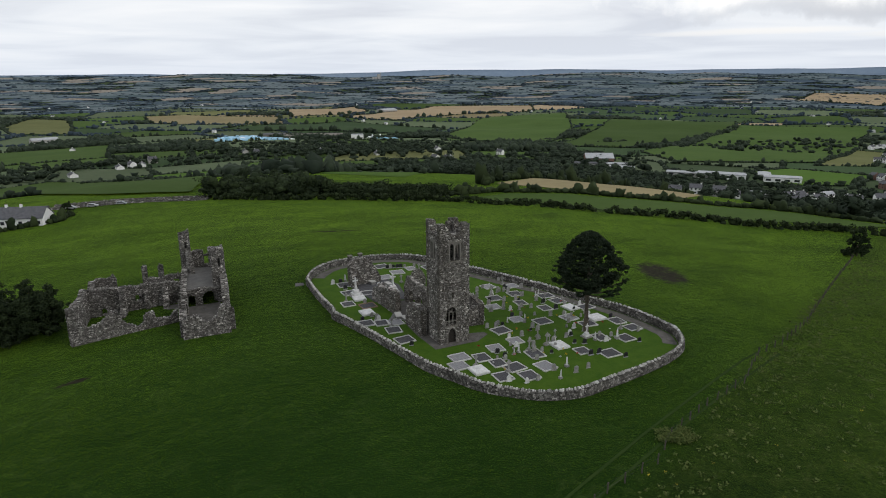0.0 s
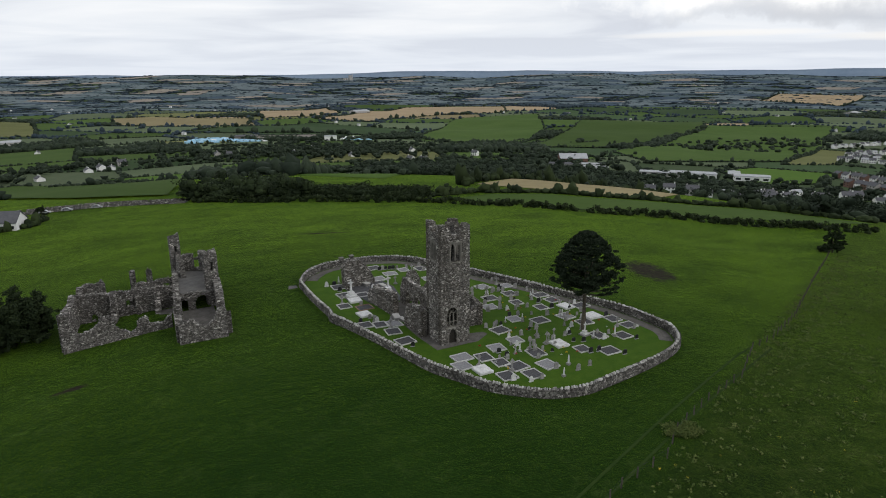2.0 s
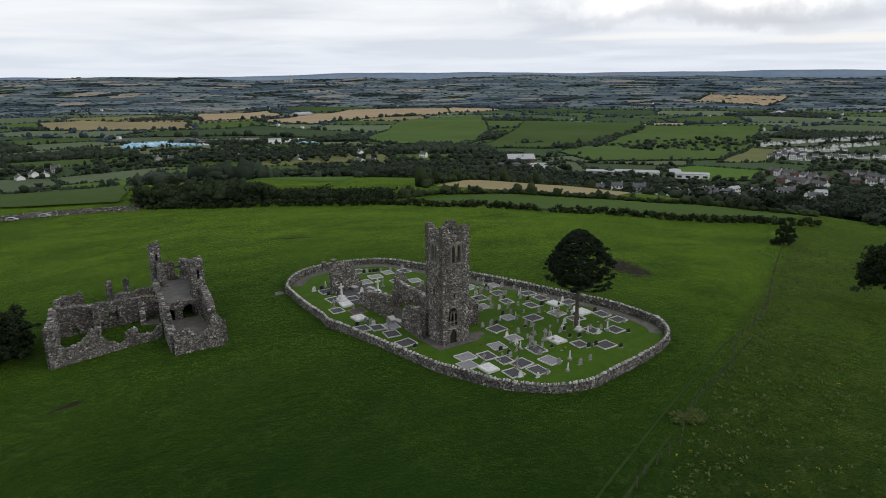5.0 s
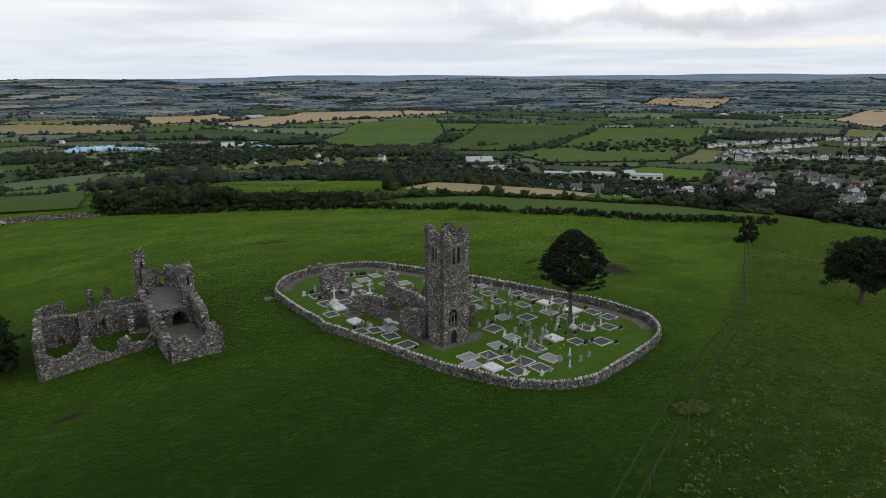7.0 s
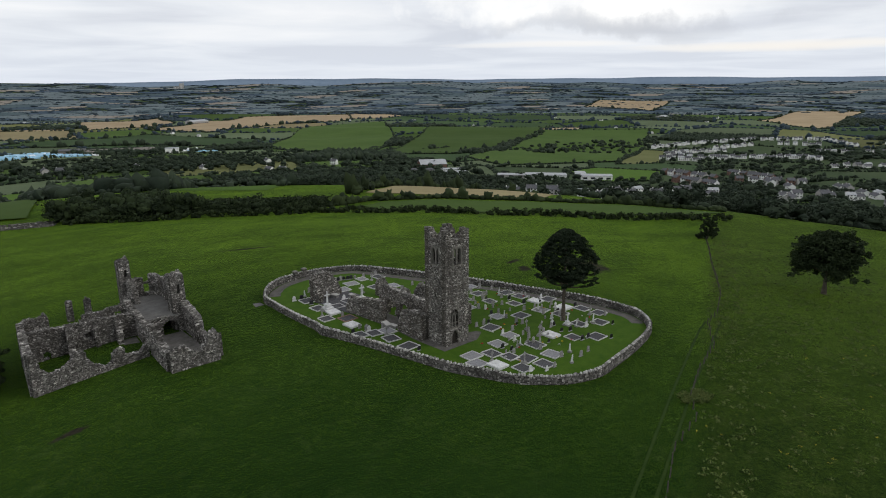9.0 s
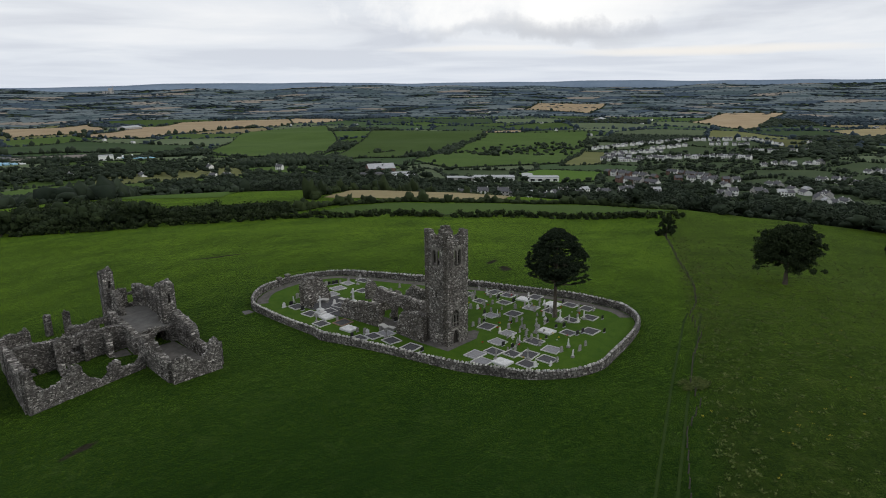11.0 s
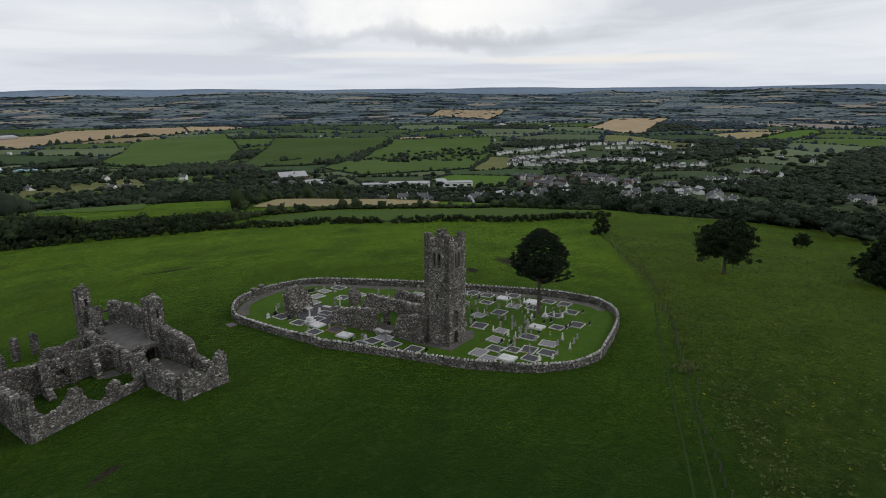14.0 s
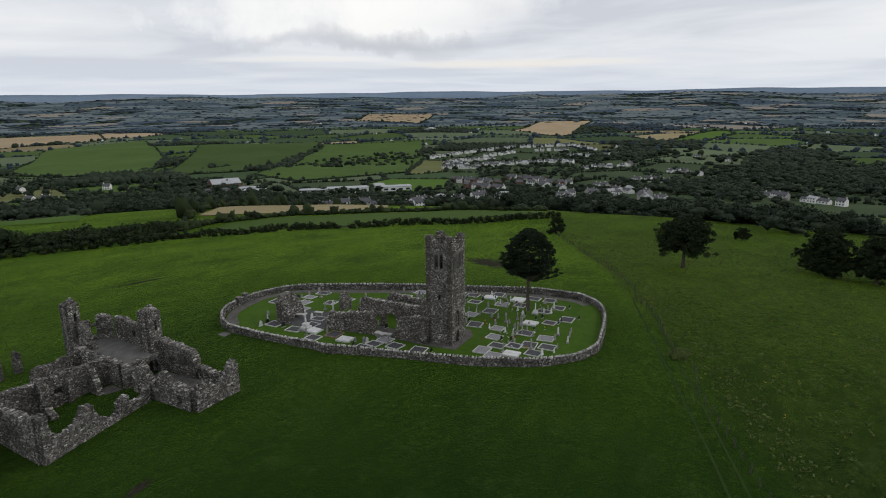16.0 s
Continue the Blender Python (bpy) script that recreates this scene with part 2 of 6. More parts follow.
def grass_material():
    s = Shader("pasture_grass", 1.0, 0, 0.03)
    broad = s.noise(0.035, 5, 0.6)
    tuft = s.noise(0.9, 6, 0.7)
    fine = s.noise(5.0, 4, 0.7)
    c = s.ramp(broad, [(0.30, (0.006, 0.018, 0.003)), (0.52, (0.010, 0.026, 0.0045)), (0.72, (0.015, 0.034, 0.006))])
    pale = s.ramp(s.math("MULTIPLY", s.noise(0.16, 5, 0.75), s.noise(0.75, 5, 0.7)), [(0.26, (0, 0, 0)), (0.40, (1, 1, 1))])
    c = s.mix(s.math("MULTIPLY", pale, 0.5), c, (0.036, 0.060, 0.016))
    # faint swaths along the hill
    sw = s.noise(1.0, 3, 0.5, s.stretch(0.02, 0.42, 0.1, 28))
    c = s.mix(s.ramp(sw, [(0.45, (0, 0, 0)), (0.62, (0.55, 0.55, 0.55))]), c, (0.008, 0.022, 0.004))
    xyz = s.n("ShaderNodeSeparateXYZ")
    s.link(s.pos, xyz.inputs[0])
    # beyond the wire fence: rank, ungrazed grass
    wob = s.math("MULTIPLY", s.math("SUBTRACT", s.noise(0.12, 3), 0.5), 3.0)
    side = s.math("ADD", s.math("ADD", s.math("MULTIPLY", xyz.outputs[0], 0.43), s.math("MULTIPLY", xyz.outputs[1], -0.903)), wob)
    rank = s.ramp(s.math("MULTIPLY", s.math("SUBTRACT", side, 36.0), 0.3), [(0.0, (0, 0, 0)), (1.0, (1, 1, 1))])
    rc = s.ramp(s.math("ADD", s.math("MULTIPLY", s.noise(0.35, 6, 0.75), 0.6), s.math("MULTIPLY", s.noise(2.2, 5), 0.4)),
                [(0.38, (0.007, 0.015, 0.004)), (0.52, (0.016, 0.029, 0.006)), (0.66, (0.042, 0.054, 0.016))])
    c = s.mix(rank, c, rc)
    c = s.mix(s.math("MULTIPLY", tuft, 0.55), c, s.mix(0.5, c, (0.012, 0.030, 0.004)))
    c = s.mix(1.0, c, s.ramp(fine, [(0.3, (0.45, 0.45, 0.45)), (0.7, (1.5, 1.5, 1.5))]), "MULTIPLY")
    # soil trodden bare by cattle, ragged at its rim
    bare = None
    for cx, cy, rx, ry, turn in ((63, 20, 11, 5.5, 62), (46, 24, 3.2, 1.6, 40), (50, 31, 4, 1.0, 20), (-49.5, 14.2, 2.6, 0.9, 8), (10, 91, 8, 1.0, -24)):
        ca, sa = math.cos(radians(turn)), math.sin(radians(turn))
        px, py = s.math("SUBTRACT", xyz.outputs[0], cx), s.math("SUBTRACT", xyz.outputs[1], cy)
        u = s.math("ADD", s.math("MULTIPLY", px, ca / rx), s.math("MULTIPLY", py, sa / rx))
        v = s.math("ADD", s.math("MULTIPLY", px, -sa / ry), s.math("MULTIPLY", py, ca / ry))
        f = s.math("SUBTRACT", 1.0, s.math("ADD", s.math("MULTIPLY", u, u), s.math("MULTIPLY", v, v)))
        f = s.math("MAXIMUM", f, -2.0)
        bare = f if bare is None else s.math("MAXIMUM", bare, f)
    bare = s.math("ADD", bare, s.math("MULTIPLY", s.math("SUBTRACT", s.noise(0.45, 6, 0.75), 0.5), 3.2))
    bare = s.ramp(bare, [(0.0, (0, 0, 0)), (0.75, (1, 1, 1))])
    c = s.mix(s.math("MULTIPLY", bare, 0.9), c, s.ramp(s.noise(1.5, 5), [(0.35, (0.014, 0.012, 0.009)), (0.65, (0.038, 0.032, 0.024))]))
    # the sward shines where it is seen aslant, unevenly as it lies
    lie = s.math("ADD", s.math("MULTIPLY", s.noise(0.05, 6, 0.7, s.stretch(1, 1.8, 1, 30)), 0.5), s.math("MULTIPLY", s.noise(0.5, 6, 0.75, s.stretch(1, 2.5, 1, 30)), 0.5))
    sheen = s.ramp(lie, [(0.36, (0.13, 0.13, 0.13)), (0.62, (0.54, 0.54, 0.54))])
    s.link(s.mix(bare, s.mix(rank, sheen, s.mix(0.6, (0.06, 0.06, 0.06), sheen)), (0, 0, 0)), s.bsdf.inputs["Sheen Weight"])
    s.bsdf.inputs["Sheen Roughness"].default_value = 0.26
    s.bsdf.inputs["Sheen Tint"].default_value = (0.50, 0.82, 0.05, 1)
    s.bump(s.math("ADD", tuft, s.math("MULTIPLY", fine, 0.5)), 0.7, 0.24)
    return s.done(c)


GRASS = grass_material()
LAWN = plain("mown_lawn", (0.026, 0.064, 0.006), (0.056, 0.102, 0.011), 0.5, 0.9, 0.3)
WORN = plain("worn_turf", (0.014, 0.032, 0.006), (0.030, 0.050, 0.011), 0.6, 0.95, 0.4)


def field_material(name, a, b):
    s = Shader(name, 0.95, 0, 0.04)
    f = s.math("ADD", s.math("MULTIPLY", s.noise(0.012, 4), 0.55), s.math("MULTIPLY", s.noise(0.15, 5, 0.7), 0.45))
    c = s.ramp(f, [(0.32, a), (0.68, b)])
    o = s.n("ShaderNodeObjectInfo")
    k = s.ramp(o.outputs["Random"], [(0, (0.8, 0.8, 0.8)), (1, (1.2, 1.2, 1.2))])
    return s.done(s.mix(1.0, c, k, "MULTIPLY"))


F_GREEN = field_material("grazed_field", (0.040, 0.072, 0.015), (0.062, 0.100, 0.025))
F_BRIGHT = field_material("fresh_field", (0.046, 0.090, 0.013), (0.066, 0.118, 0.020))
F_DARK = field_material("dark_field", (0.030, 0.055, 0.022), (0.048, 0.078, 0.032))
F_GREY = field_material("silage_field", (0.066, 0.092, 0.048), (0.105, 0.130, 0.072))
F_STRAW = field_material("stubble_field", (0.22, 0.165, 0.10), (0.31, 0.245, 0.155))
F_TAN = field_material("hay_field", (0.18, 0.15, 0.08), (0.26, 0.22, 0.12))
F_OLIVE = field_material("olive_field", (0.085, 0.095, 0.035), (0.13, 0.135, 0.055))
FARLAND = field_material("valley_ground", (0.030, 0.048, 0.022), (0.05, 0.07, 0.032))
# far parcels: field tones shifted to blue, haze put into the colour
HAZE_GREEN = field_material("hazed_pasture", (0.045, 0.067, 0.075), (0.072, 0.100, 0.106))
HAZE_DARK = field_material("hazed_dark_field", (0.032, 0.048, 0.066), (0.048, 0.070, 0.092))
HAZE_PALE = field_material("hazed_meadow", (0.088, 0.116, 0.128), (0.155, 0.186, 0.188))
HAZE_STRAW = field_material("hazed_stubble", (0.15, 0.135, 0.115), (0.22, 0.195, 0.16))


# ---- helpers for building ----
rng = random.Random(7)
nrg = np.random.default_rng(11)
PROFILE_R = [0, 40, 60, 75, 100, 130, 205, 264, 330, 450, 616, 880, 1264, 1400, 2000, 2900, 3500, 4000, 4400, 4800, 5200]
PROFILE_Z = [0, -.25, -1.0, -1.9, -3.9, -6.5, -12.8, -15.2, -20, -41, -60, -70, -87, -95, -101, -103, -80, -40, 0, 34, 40]
_r = np.arange(0, 5200, 5.0)
_z = np.interp(_r, PROFILE_R, PROFILE_Z)
_k = np.hanning(15) / np.hanning(15).sum()
_zs = np.convolve(np.concatenate([np.full(7, _z[0]), _z, np.full(7, _z[-1])]), _k, "valid")


def height(x, y):
    """The hill: flat on top, longer along y than along x, falling to the valley; far uplands."""
    e, r = np.sqrt((1.35 * x) ** 2 + y * y), np.sqrt(x * x + y * y)
    k = np.clip((r - 800) / 1200, 0, 1)
    z = np.interp(e * (1 - k) + r * k, _r, _zs)
    a = np.arctan2(y, x)
    far = np.clip((r - 900) / 800, 0, 1)
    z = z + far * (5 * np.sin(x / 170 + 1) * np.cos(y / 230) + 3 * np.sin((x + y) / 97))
    up = np.clip((r - 3600) / 1200, 0, 1)
    z = z + up * (9 * np.sin(a * 9 + 0.6) + 5 * np.sin(a * 23) + 3 * np.sin(a * 51 + 2))
    near = np.clip((r - 55) / 60, 0, 1) * np.clip((420 - r) / 100, 0, 1)
    return z + near * 0.25 * np.sin(x / 9.0 + 0.4 * np.sin(y / 7)) * np.cos(y / 12.0)


def H(x, y):
    return float(height(np.float64(x), np.float64(y)))


def as_mesh(name, verts, faces, material=None, smooth=False):
    me = bpy.data.meshes.new(name)
    me.from_pydata(verts, [], faces)
    me.update()
    if material:
        me.materials.append(material)
    if smooth:
        me.polygons.foreach_set("use_smooth", [True] * len(me.polygons))
    return me


def put(name, me, parent=None, label=""):
    ob = new(name, me)
    if parent:
        ob.parent = parent
    if label:
        tagged(ob, label)
    return ob


def part(name, bm, material, parent, label=""):
    me = bpy.data.meshes.new(name)
    bm.normal_update()
    bm.to_mesh(me)
    bm.free()
    me.materials.append(material)
    return put(name, me, parent, label)


def thing(name, label, category, group="", m=None, kind=""):
    ob = tagged(new(name), label, category, group, kind)
    ob.empty_display_size = 0.3
    if m is not None:
        ob.matrix_world = m
    return ob


def box(x0, y0, z0, x1, y1, z1, bevel=0.0, bm=None):
    bm = bm or bmesh.new()
    vs = bmesh.ops.create_cube(bm, size=1.0)["verts"]
    for v in vs:
        v.co = Vector(((x0 + x1) / 2 + v.co.x * (x1 - x0), (y0 + y1) / 2 + v.co.y * (y1 - y0), (z0 + z1) / 2 + v.co.z * (z1 - z0)))
    if bevel:
        bmesh.ops.bevel(bm, geom=list({e for v in vs for e in v.link_edges}), offset=bevel, segments=1, affect="EDGES")
    return bm


def prism(outline, y0, y1):
    """An outline in x and z, drawn out along y."""
    bm = bmesh.new()
    a = [bm.verts.new((x, y0, z)) for x, z in outline]
    b = [bm.verts.new((x, y1, z)) for x, z in outline]
    n = len(a)
    bm.faces.new(a)
    bm.faces.new(b[::-1])
    for i in range(n):
        bm.faces.new((a[i], b[i], b[(i + 1) % n], a[(i + 1) % n]))
    bmesh.ops.recalc_face_normals(bm, faces=bm.faces)
    return bm


def tube(points, radii, sides=7, bm=None):
    bm = bm or bmesh.new()
    rings = []
    for i, (p, r) in enumerate(zip(points, radii)):
        p = Vector(p)
        d = Vector(points[min(i + 1, len(points) - 1)]) - Vector(points[max(i - 1, 0)])
        q = d.to_track_quat("Z", "Y")
        rings.append([bm.verts.new(p + q @ Vector((r * math.cos(a), r * math.sin(a), 0))) for a in [k * math.tau / sides for k in range(sides)]])
    for a, b in zip(rings, rings[1:]):
        for k in range(sides):
            bm.faces.new((a[k], a[(k + 1) % sides], b[(k + 1) % sides], b[k]))
    bm.faces.new(rings[0][::-1])
    bm.faces.new(rings[-1])
    return bm


def jit(i, k, s):
    """A fixed random number in -1..1 for a grid corner."""
    v = math.sin(i * 127.1 + k * 311.7 + s * 74.7) * 43758.5453
    return 2 * (v - math.floor(v)) - 1


def rubble(name, p0, p1, thick, base, top, parent, material, holes=(), cell=0.22, rough=1.0, label="", seed=1, coat=0):
    """A rubble wall from p0 to p1 in plan, with a ragged top and real openings.
    top: (metres along, height) pairs; holes: (u0, z0, u1, z1, arched);
    coat: the side, -1 or 1, that keeps most of its old plaster."""
    (ax, ay), (bx, by) = p0, p1
    length = math.hypot(bx - ax, by - ay)
    dx, dy = (bx - ax) / length, (by - ay) / length
    nx, ny = -dy, dx
    us, zs = [t[0] for t in top], [t[1] for t in top]
    n = max(2, round(length / cell))
    step = length / n
    m = max(1, math.ceil((max(zs) - base) / cell))
    cells = set()
    for i in range(n):
        u = (i + 0.5) * step
        lim = float(np.interp(u, us, zs)) + rough * (0.10 * jit(i, 3, seed) + 0.10 * math.sin(1.7 * u + seed))
        for k in range(m):
            z = base + (k + 0.5) * cell
            if z > lim and k > 0:
                continue
            cut = False
            for u0, z0, u1, z1, arched in holes:
                if u0 < u < u1 and z0 < z < z1:
                    if arched:
                        w = (u1 - u0) / 2
                        t = abs(u - (u0 + u1) / 2) / w
                        if z > z1 - w * 1.1 * (1 - math.sqrt(max(0, 1 - t * t))) * (1 if arched == 1 else 1.5):
                            continue
                    cut = True
            if not cut:
                cells.add((i, k))
    verts, faces, index = [], [], {}

    def corner(i, k, side):
        key = (i, k, side)
        if key not in index:
            u = i * step + (0.32 * cell * jit(i, k, seed + 5) * rough if 0 < i < n else 0)
            z = base + k * cell + (0.3 * cell * jit(i, k, seed + 9) * rough if k else 0)
            if k and (i, k) not in cells and (i - 1, k) not in cells and ((i, k - 1) in cells or (i - 1, k - 1) in cells):
                lim = float(np.interp(i * step, us, zs)) + rough * (0.10 * math.sin(1.7 * i * step + seed) + 0.12 * jit(i, side, seed + 3))
                z = min(max(lim, base + (k - 0.7) * cell), base + (k + 0.9) * cell)
            o = (-thick / 2 if side == 0 else thick / 2) + 0.06 * rough * jit(i, k, seed + 13 + side)
            index[key] = len(verts)
            verts.append((ax + dx * u + nx * o, ay + dy * u + ny * o, z))
        return index[key]

    for i, k in cells:
        f = [corner(a, b, 0) for a, b in ((i, k), (i + 1, k), (i + 1, k + 1), (i, k + 1))]
        g = [corner(a, b, 1) for a, b in ((i, k), (i + 1, k), (i + 1, k + 1), (i, k + 1))]
        faces.append(f)
        faces.append(g[::-1])
        if (i, k - 1) not in cells:
            faces.append((f[0], g[0], g[1], f[1]))
        if (i, k + 1) not in cells:
            faces.append((f[3], f[2], g[2], g[3]))
        if (i - 1, k) not in cells:
            faces.append((f[0], f[3], g[3], g[0]))
        if (i + 1, k) not in cells:
            faces.append((f[1], g[1], g[2], f[2]))
    # single stones standing proud of both faces, one or two cells long, and a loose top course
    rnd, core = random.Random(seed * 31 + n), len(faces)

    def stone(u0, u1, z0, z1, o0, o1, taper):
        q = [rnd.uniform(-0.03, 0.03) for _ in range(8)]
        cu, cz, first = (u0 + u1) / 2, (z0 + z1) / 2, len(verts)
        for o, k in ((o0, 1.0), (o1, taper)):
            for e, (u, z) in enumerate(((u0, z0), (u1, z0), (u1, z1), (u0, z1))):
                u, z = cu + (u - cu) * k + q[e], cz + (z - cz) * k + q[e + 4]
                verts.append((ax + dx * u + nx * o, ay + dy * u + ny * o, z))
        a = [first + e for e in range(8)]
        ring = [(a[e], a[(e + 1) % 4], a[(e + 1) % 4 + 4], a[e + 4]) for e in range(4)] + [tuple(a[4:])]
        faces.extend(ring if o1 < o0 else [f[::-1] for f in ring])

    for side in (-1, 1):
        taken = set()
        for i, k in sorted(cells):
            if (i, k) in taken or rnd.random() < (0.72 if side == coat else 0.12):
                continue
            e = i + 1
            if rnd.random() < 0.5 and (e, k) in cells:
                taken.add((e, k))
                e += 1
            lift = rnd.uniform(0.0, 0.06)
            top_z = base + (k + 1) * cell - rnd.uniform(-0.02, 0.05)
            o = side * thick / 2
            stone(i * step + rnd.uniform(0, 0.05), e * step - rnd.uniform(0, 0.05), base + k * cell + lift, top_z, o - side * 0.08, o + side * rnd.uniform(0.02, 0.10) * min(1.0, rough + 0.2), rnd.uniform(0.68, 0.92))
    for i, k in sorted(cells):
        if (i, k + 1) in cells or k + 1 >= m + 4:
            continue
        z = min(verts[corner(i, k + 1, 0)][2], verts[corner(i + 1, k + 1, 0)][2])
        split = rnd.uniform(-0.2, 0.2) * thick
        for o0, o1 in ((-thick / 2 - 0.03, split), (split + 0.02, thick / 2 + 0.03)):
            if rnd.random() < 0.8:
                stone(i * step + 0.01, (i + 1) * step - 0.01, z - 0.1, z + rnd.uniform(0.03, 0.19), o0, o1, rnd.uniform(0.8, 1.0))
    me = as_mesh(name, verts, faces, material)
    me.materials.append(STONES)
    me.polygons.foreach_set("material_index", [0] * core + [1] * (len(faces) - core))
    return put(name, me, parent, label)


def drape(outline, lift, step):
    """A sheet over the ground inside a star-shaped outline."""
    cx, cy = sum(p[0] for p in outline) / len(outline), sum(p[1] for p in outline) / len(outline)
    rim = []
    for (ax, ay), (bx, by) in zip(outline, outline[1:] + outline[:1]):
        n = max(1, int(math.hypot(bx - ax, by - ay) / step))
        rim += [(ax + (bx - ax) * i / n, ay + (by - ay) * i / n) for i in range(n)]
    rings = max(1, int(max(math.hypot(x - cx, y - cy) for x, y in rim) / step))
    n = len(rim)
    pts = np.array([(cx, cy)] + [(cx + (x - cx) * k / rings, cy + (y - cy) * k / rings) for k in range(1, rings + 1) for x, y in rim])
    z = height(pts[:, 0], pts[:, 1]) + lift
    verts = [(x, y, h) for (x, y), h in zip(pts, z)]
    faces = [(0, 1 + i, 1 + (i + 1) % n) for i in range(n)]
    for k in range(rings - 1):
        a, b = 1 + k * n, 1 + (k + 1) * n
        faces += [(a + i, b + i, b + (i + 1) % n, a + (i + 1) % n) for i in range(n)]
    return verts, faces


def ribbon(points, width, lift, step=1.0):
    """A strip over the ground along a line in plan."""
    pts = []
    for (ax, ay), (bx, by) in zip(points, points[1:]):
        n = max(1, int(math.hypot(bx - ax, by - ay) / step))
        pts += [(ax + (bx - ax) * i / n, ay + (by - ay) * i / n) for i in range(n)]
    pts.append(points[-1])
    verts, faces = [], []
    for i, (x, y) in enumerate(pts):
        a, b = pts[max(i - 1, 0)], pts[min(i + 1, len(pts) - 1)]
        d = Vector((b[0] - a[0], b[1] - a[1])).normalized()
        for s in (-0.5, -0.17, 0.17, 0.5):
            w = width * (s + (0.06 * jit(i, 2, 3 if s > 0 else 8) if abs(s) > 0.3 else 0))
            px, py = x - d.y * w, y + d.x * w
            verts.append((px, py, H(px, py) + lift))
        if i:
            for q in range(3):
                faces.append((4 * i - 4 + q, 4 * i + q, 4 * i + q + 1, 4 * i - 3 + q))
    return verts, [f[::-1] for f in faces]


def smooth_loop(points, per=6):
    """Catmull-Rom through a closed line."""
    out, n = [], len(points)
    for i in range(n):
        p = [Vector(points[(i + j - 1) % n]) for j in range(4)]
        for k in range(per):
            t = k / per
            out.append(tuple(0.5 * ((2 * p[1]) + (p[2] - p[0]) * t + (2 * p[0] - 5 * p[1] + 4 * p[2] - p[3]) * t * t + (3 * p[1] - p[0] - 3 * p[2] + p[3]) * t ** 3)))
    return out


# ---- ground ----
def ground_sheet():
    radii = np.concatenate([np.arange(0, 130, 2.5), np.arange(130, 420, 5.0), np.arange(420, 1600, 16.0), np.arange(1600, 4850, 40.0)])
    radii[0] = 0.5
    n = 540
    ang = np.arange(n) * math.tau / n
    x, y = np.outer(radii, np.cos(ang)).ravel(), np.outer(radii, np.sin(ang)).ravel()
    z = height(x, y)
    verts = np.stack([x, y, z], 1).tolist()
    faces, mats = [], []
    for k in range(len(radii) - 1):
        a, b = k * n, (k + 1) * n
        faces += [(a + i, b + i, b + (i + 1) % n, a + (i + 1) % n) for i in range(n)]
        mats += [0 if radii[k] < 330 else 1] * n
    faces.append(tuple(range(n)))
    mats.append(0)
    me = as_mesh("ground", verts, faces, GRASS, True)
    me.materials.append(FARLAND)
    me.polygons.foreach_set("material_index", mats)
    return tagged(put("ground", me), "green hilltop pasture falling to a wide farmed valley", "ground", kind="structure")


ground_sheet()

YARD = [(-10.3, 40), (-7.5, 45), (-3, 48.7), (3, 50.3), (9, 50), (15, 46.8), (18.2, 40.3), (22.2, 31), (26.2, 22), (29, 16), (31.3, 9.8), (33.5, 4), (35, -1),
        (35.7, -6), (35.8, -11), (34, -14.4), (31, -16.9), (26, -18.9), (20, -20.3), (14, -21.3), (9.5, -21.8), (5, -20.6), (1.5, -18), (-1.2, -15),
        (-3, -11.3), (-5, -7), (-6.4, -1), (-7.6, 4.5), (-8.8, 9.5), (-10.2, 14.5), (-11.2, 17.7), (-10.8, 20.5), (-10.9, 25), (-10.9, 31), (-10.7, 36)]


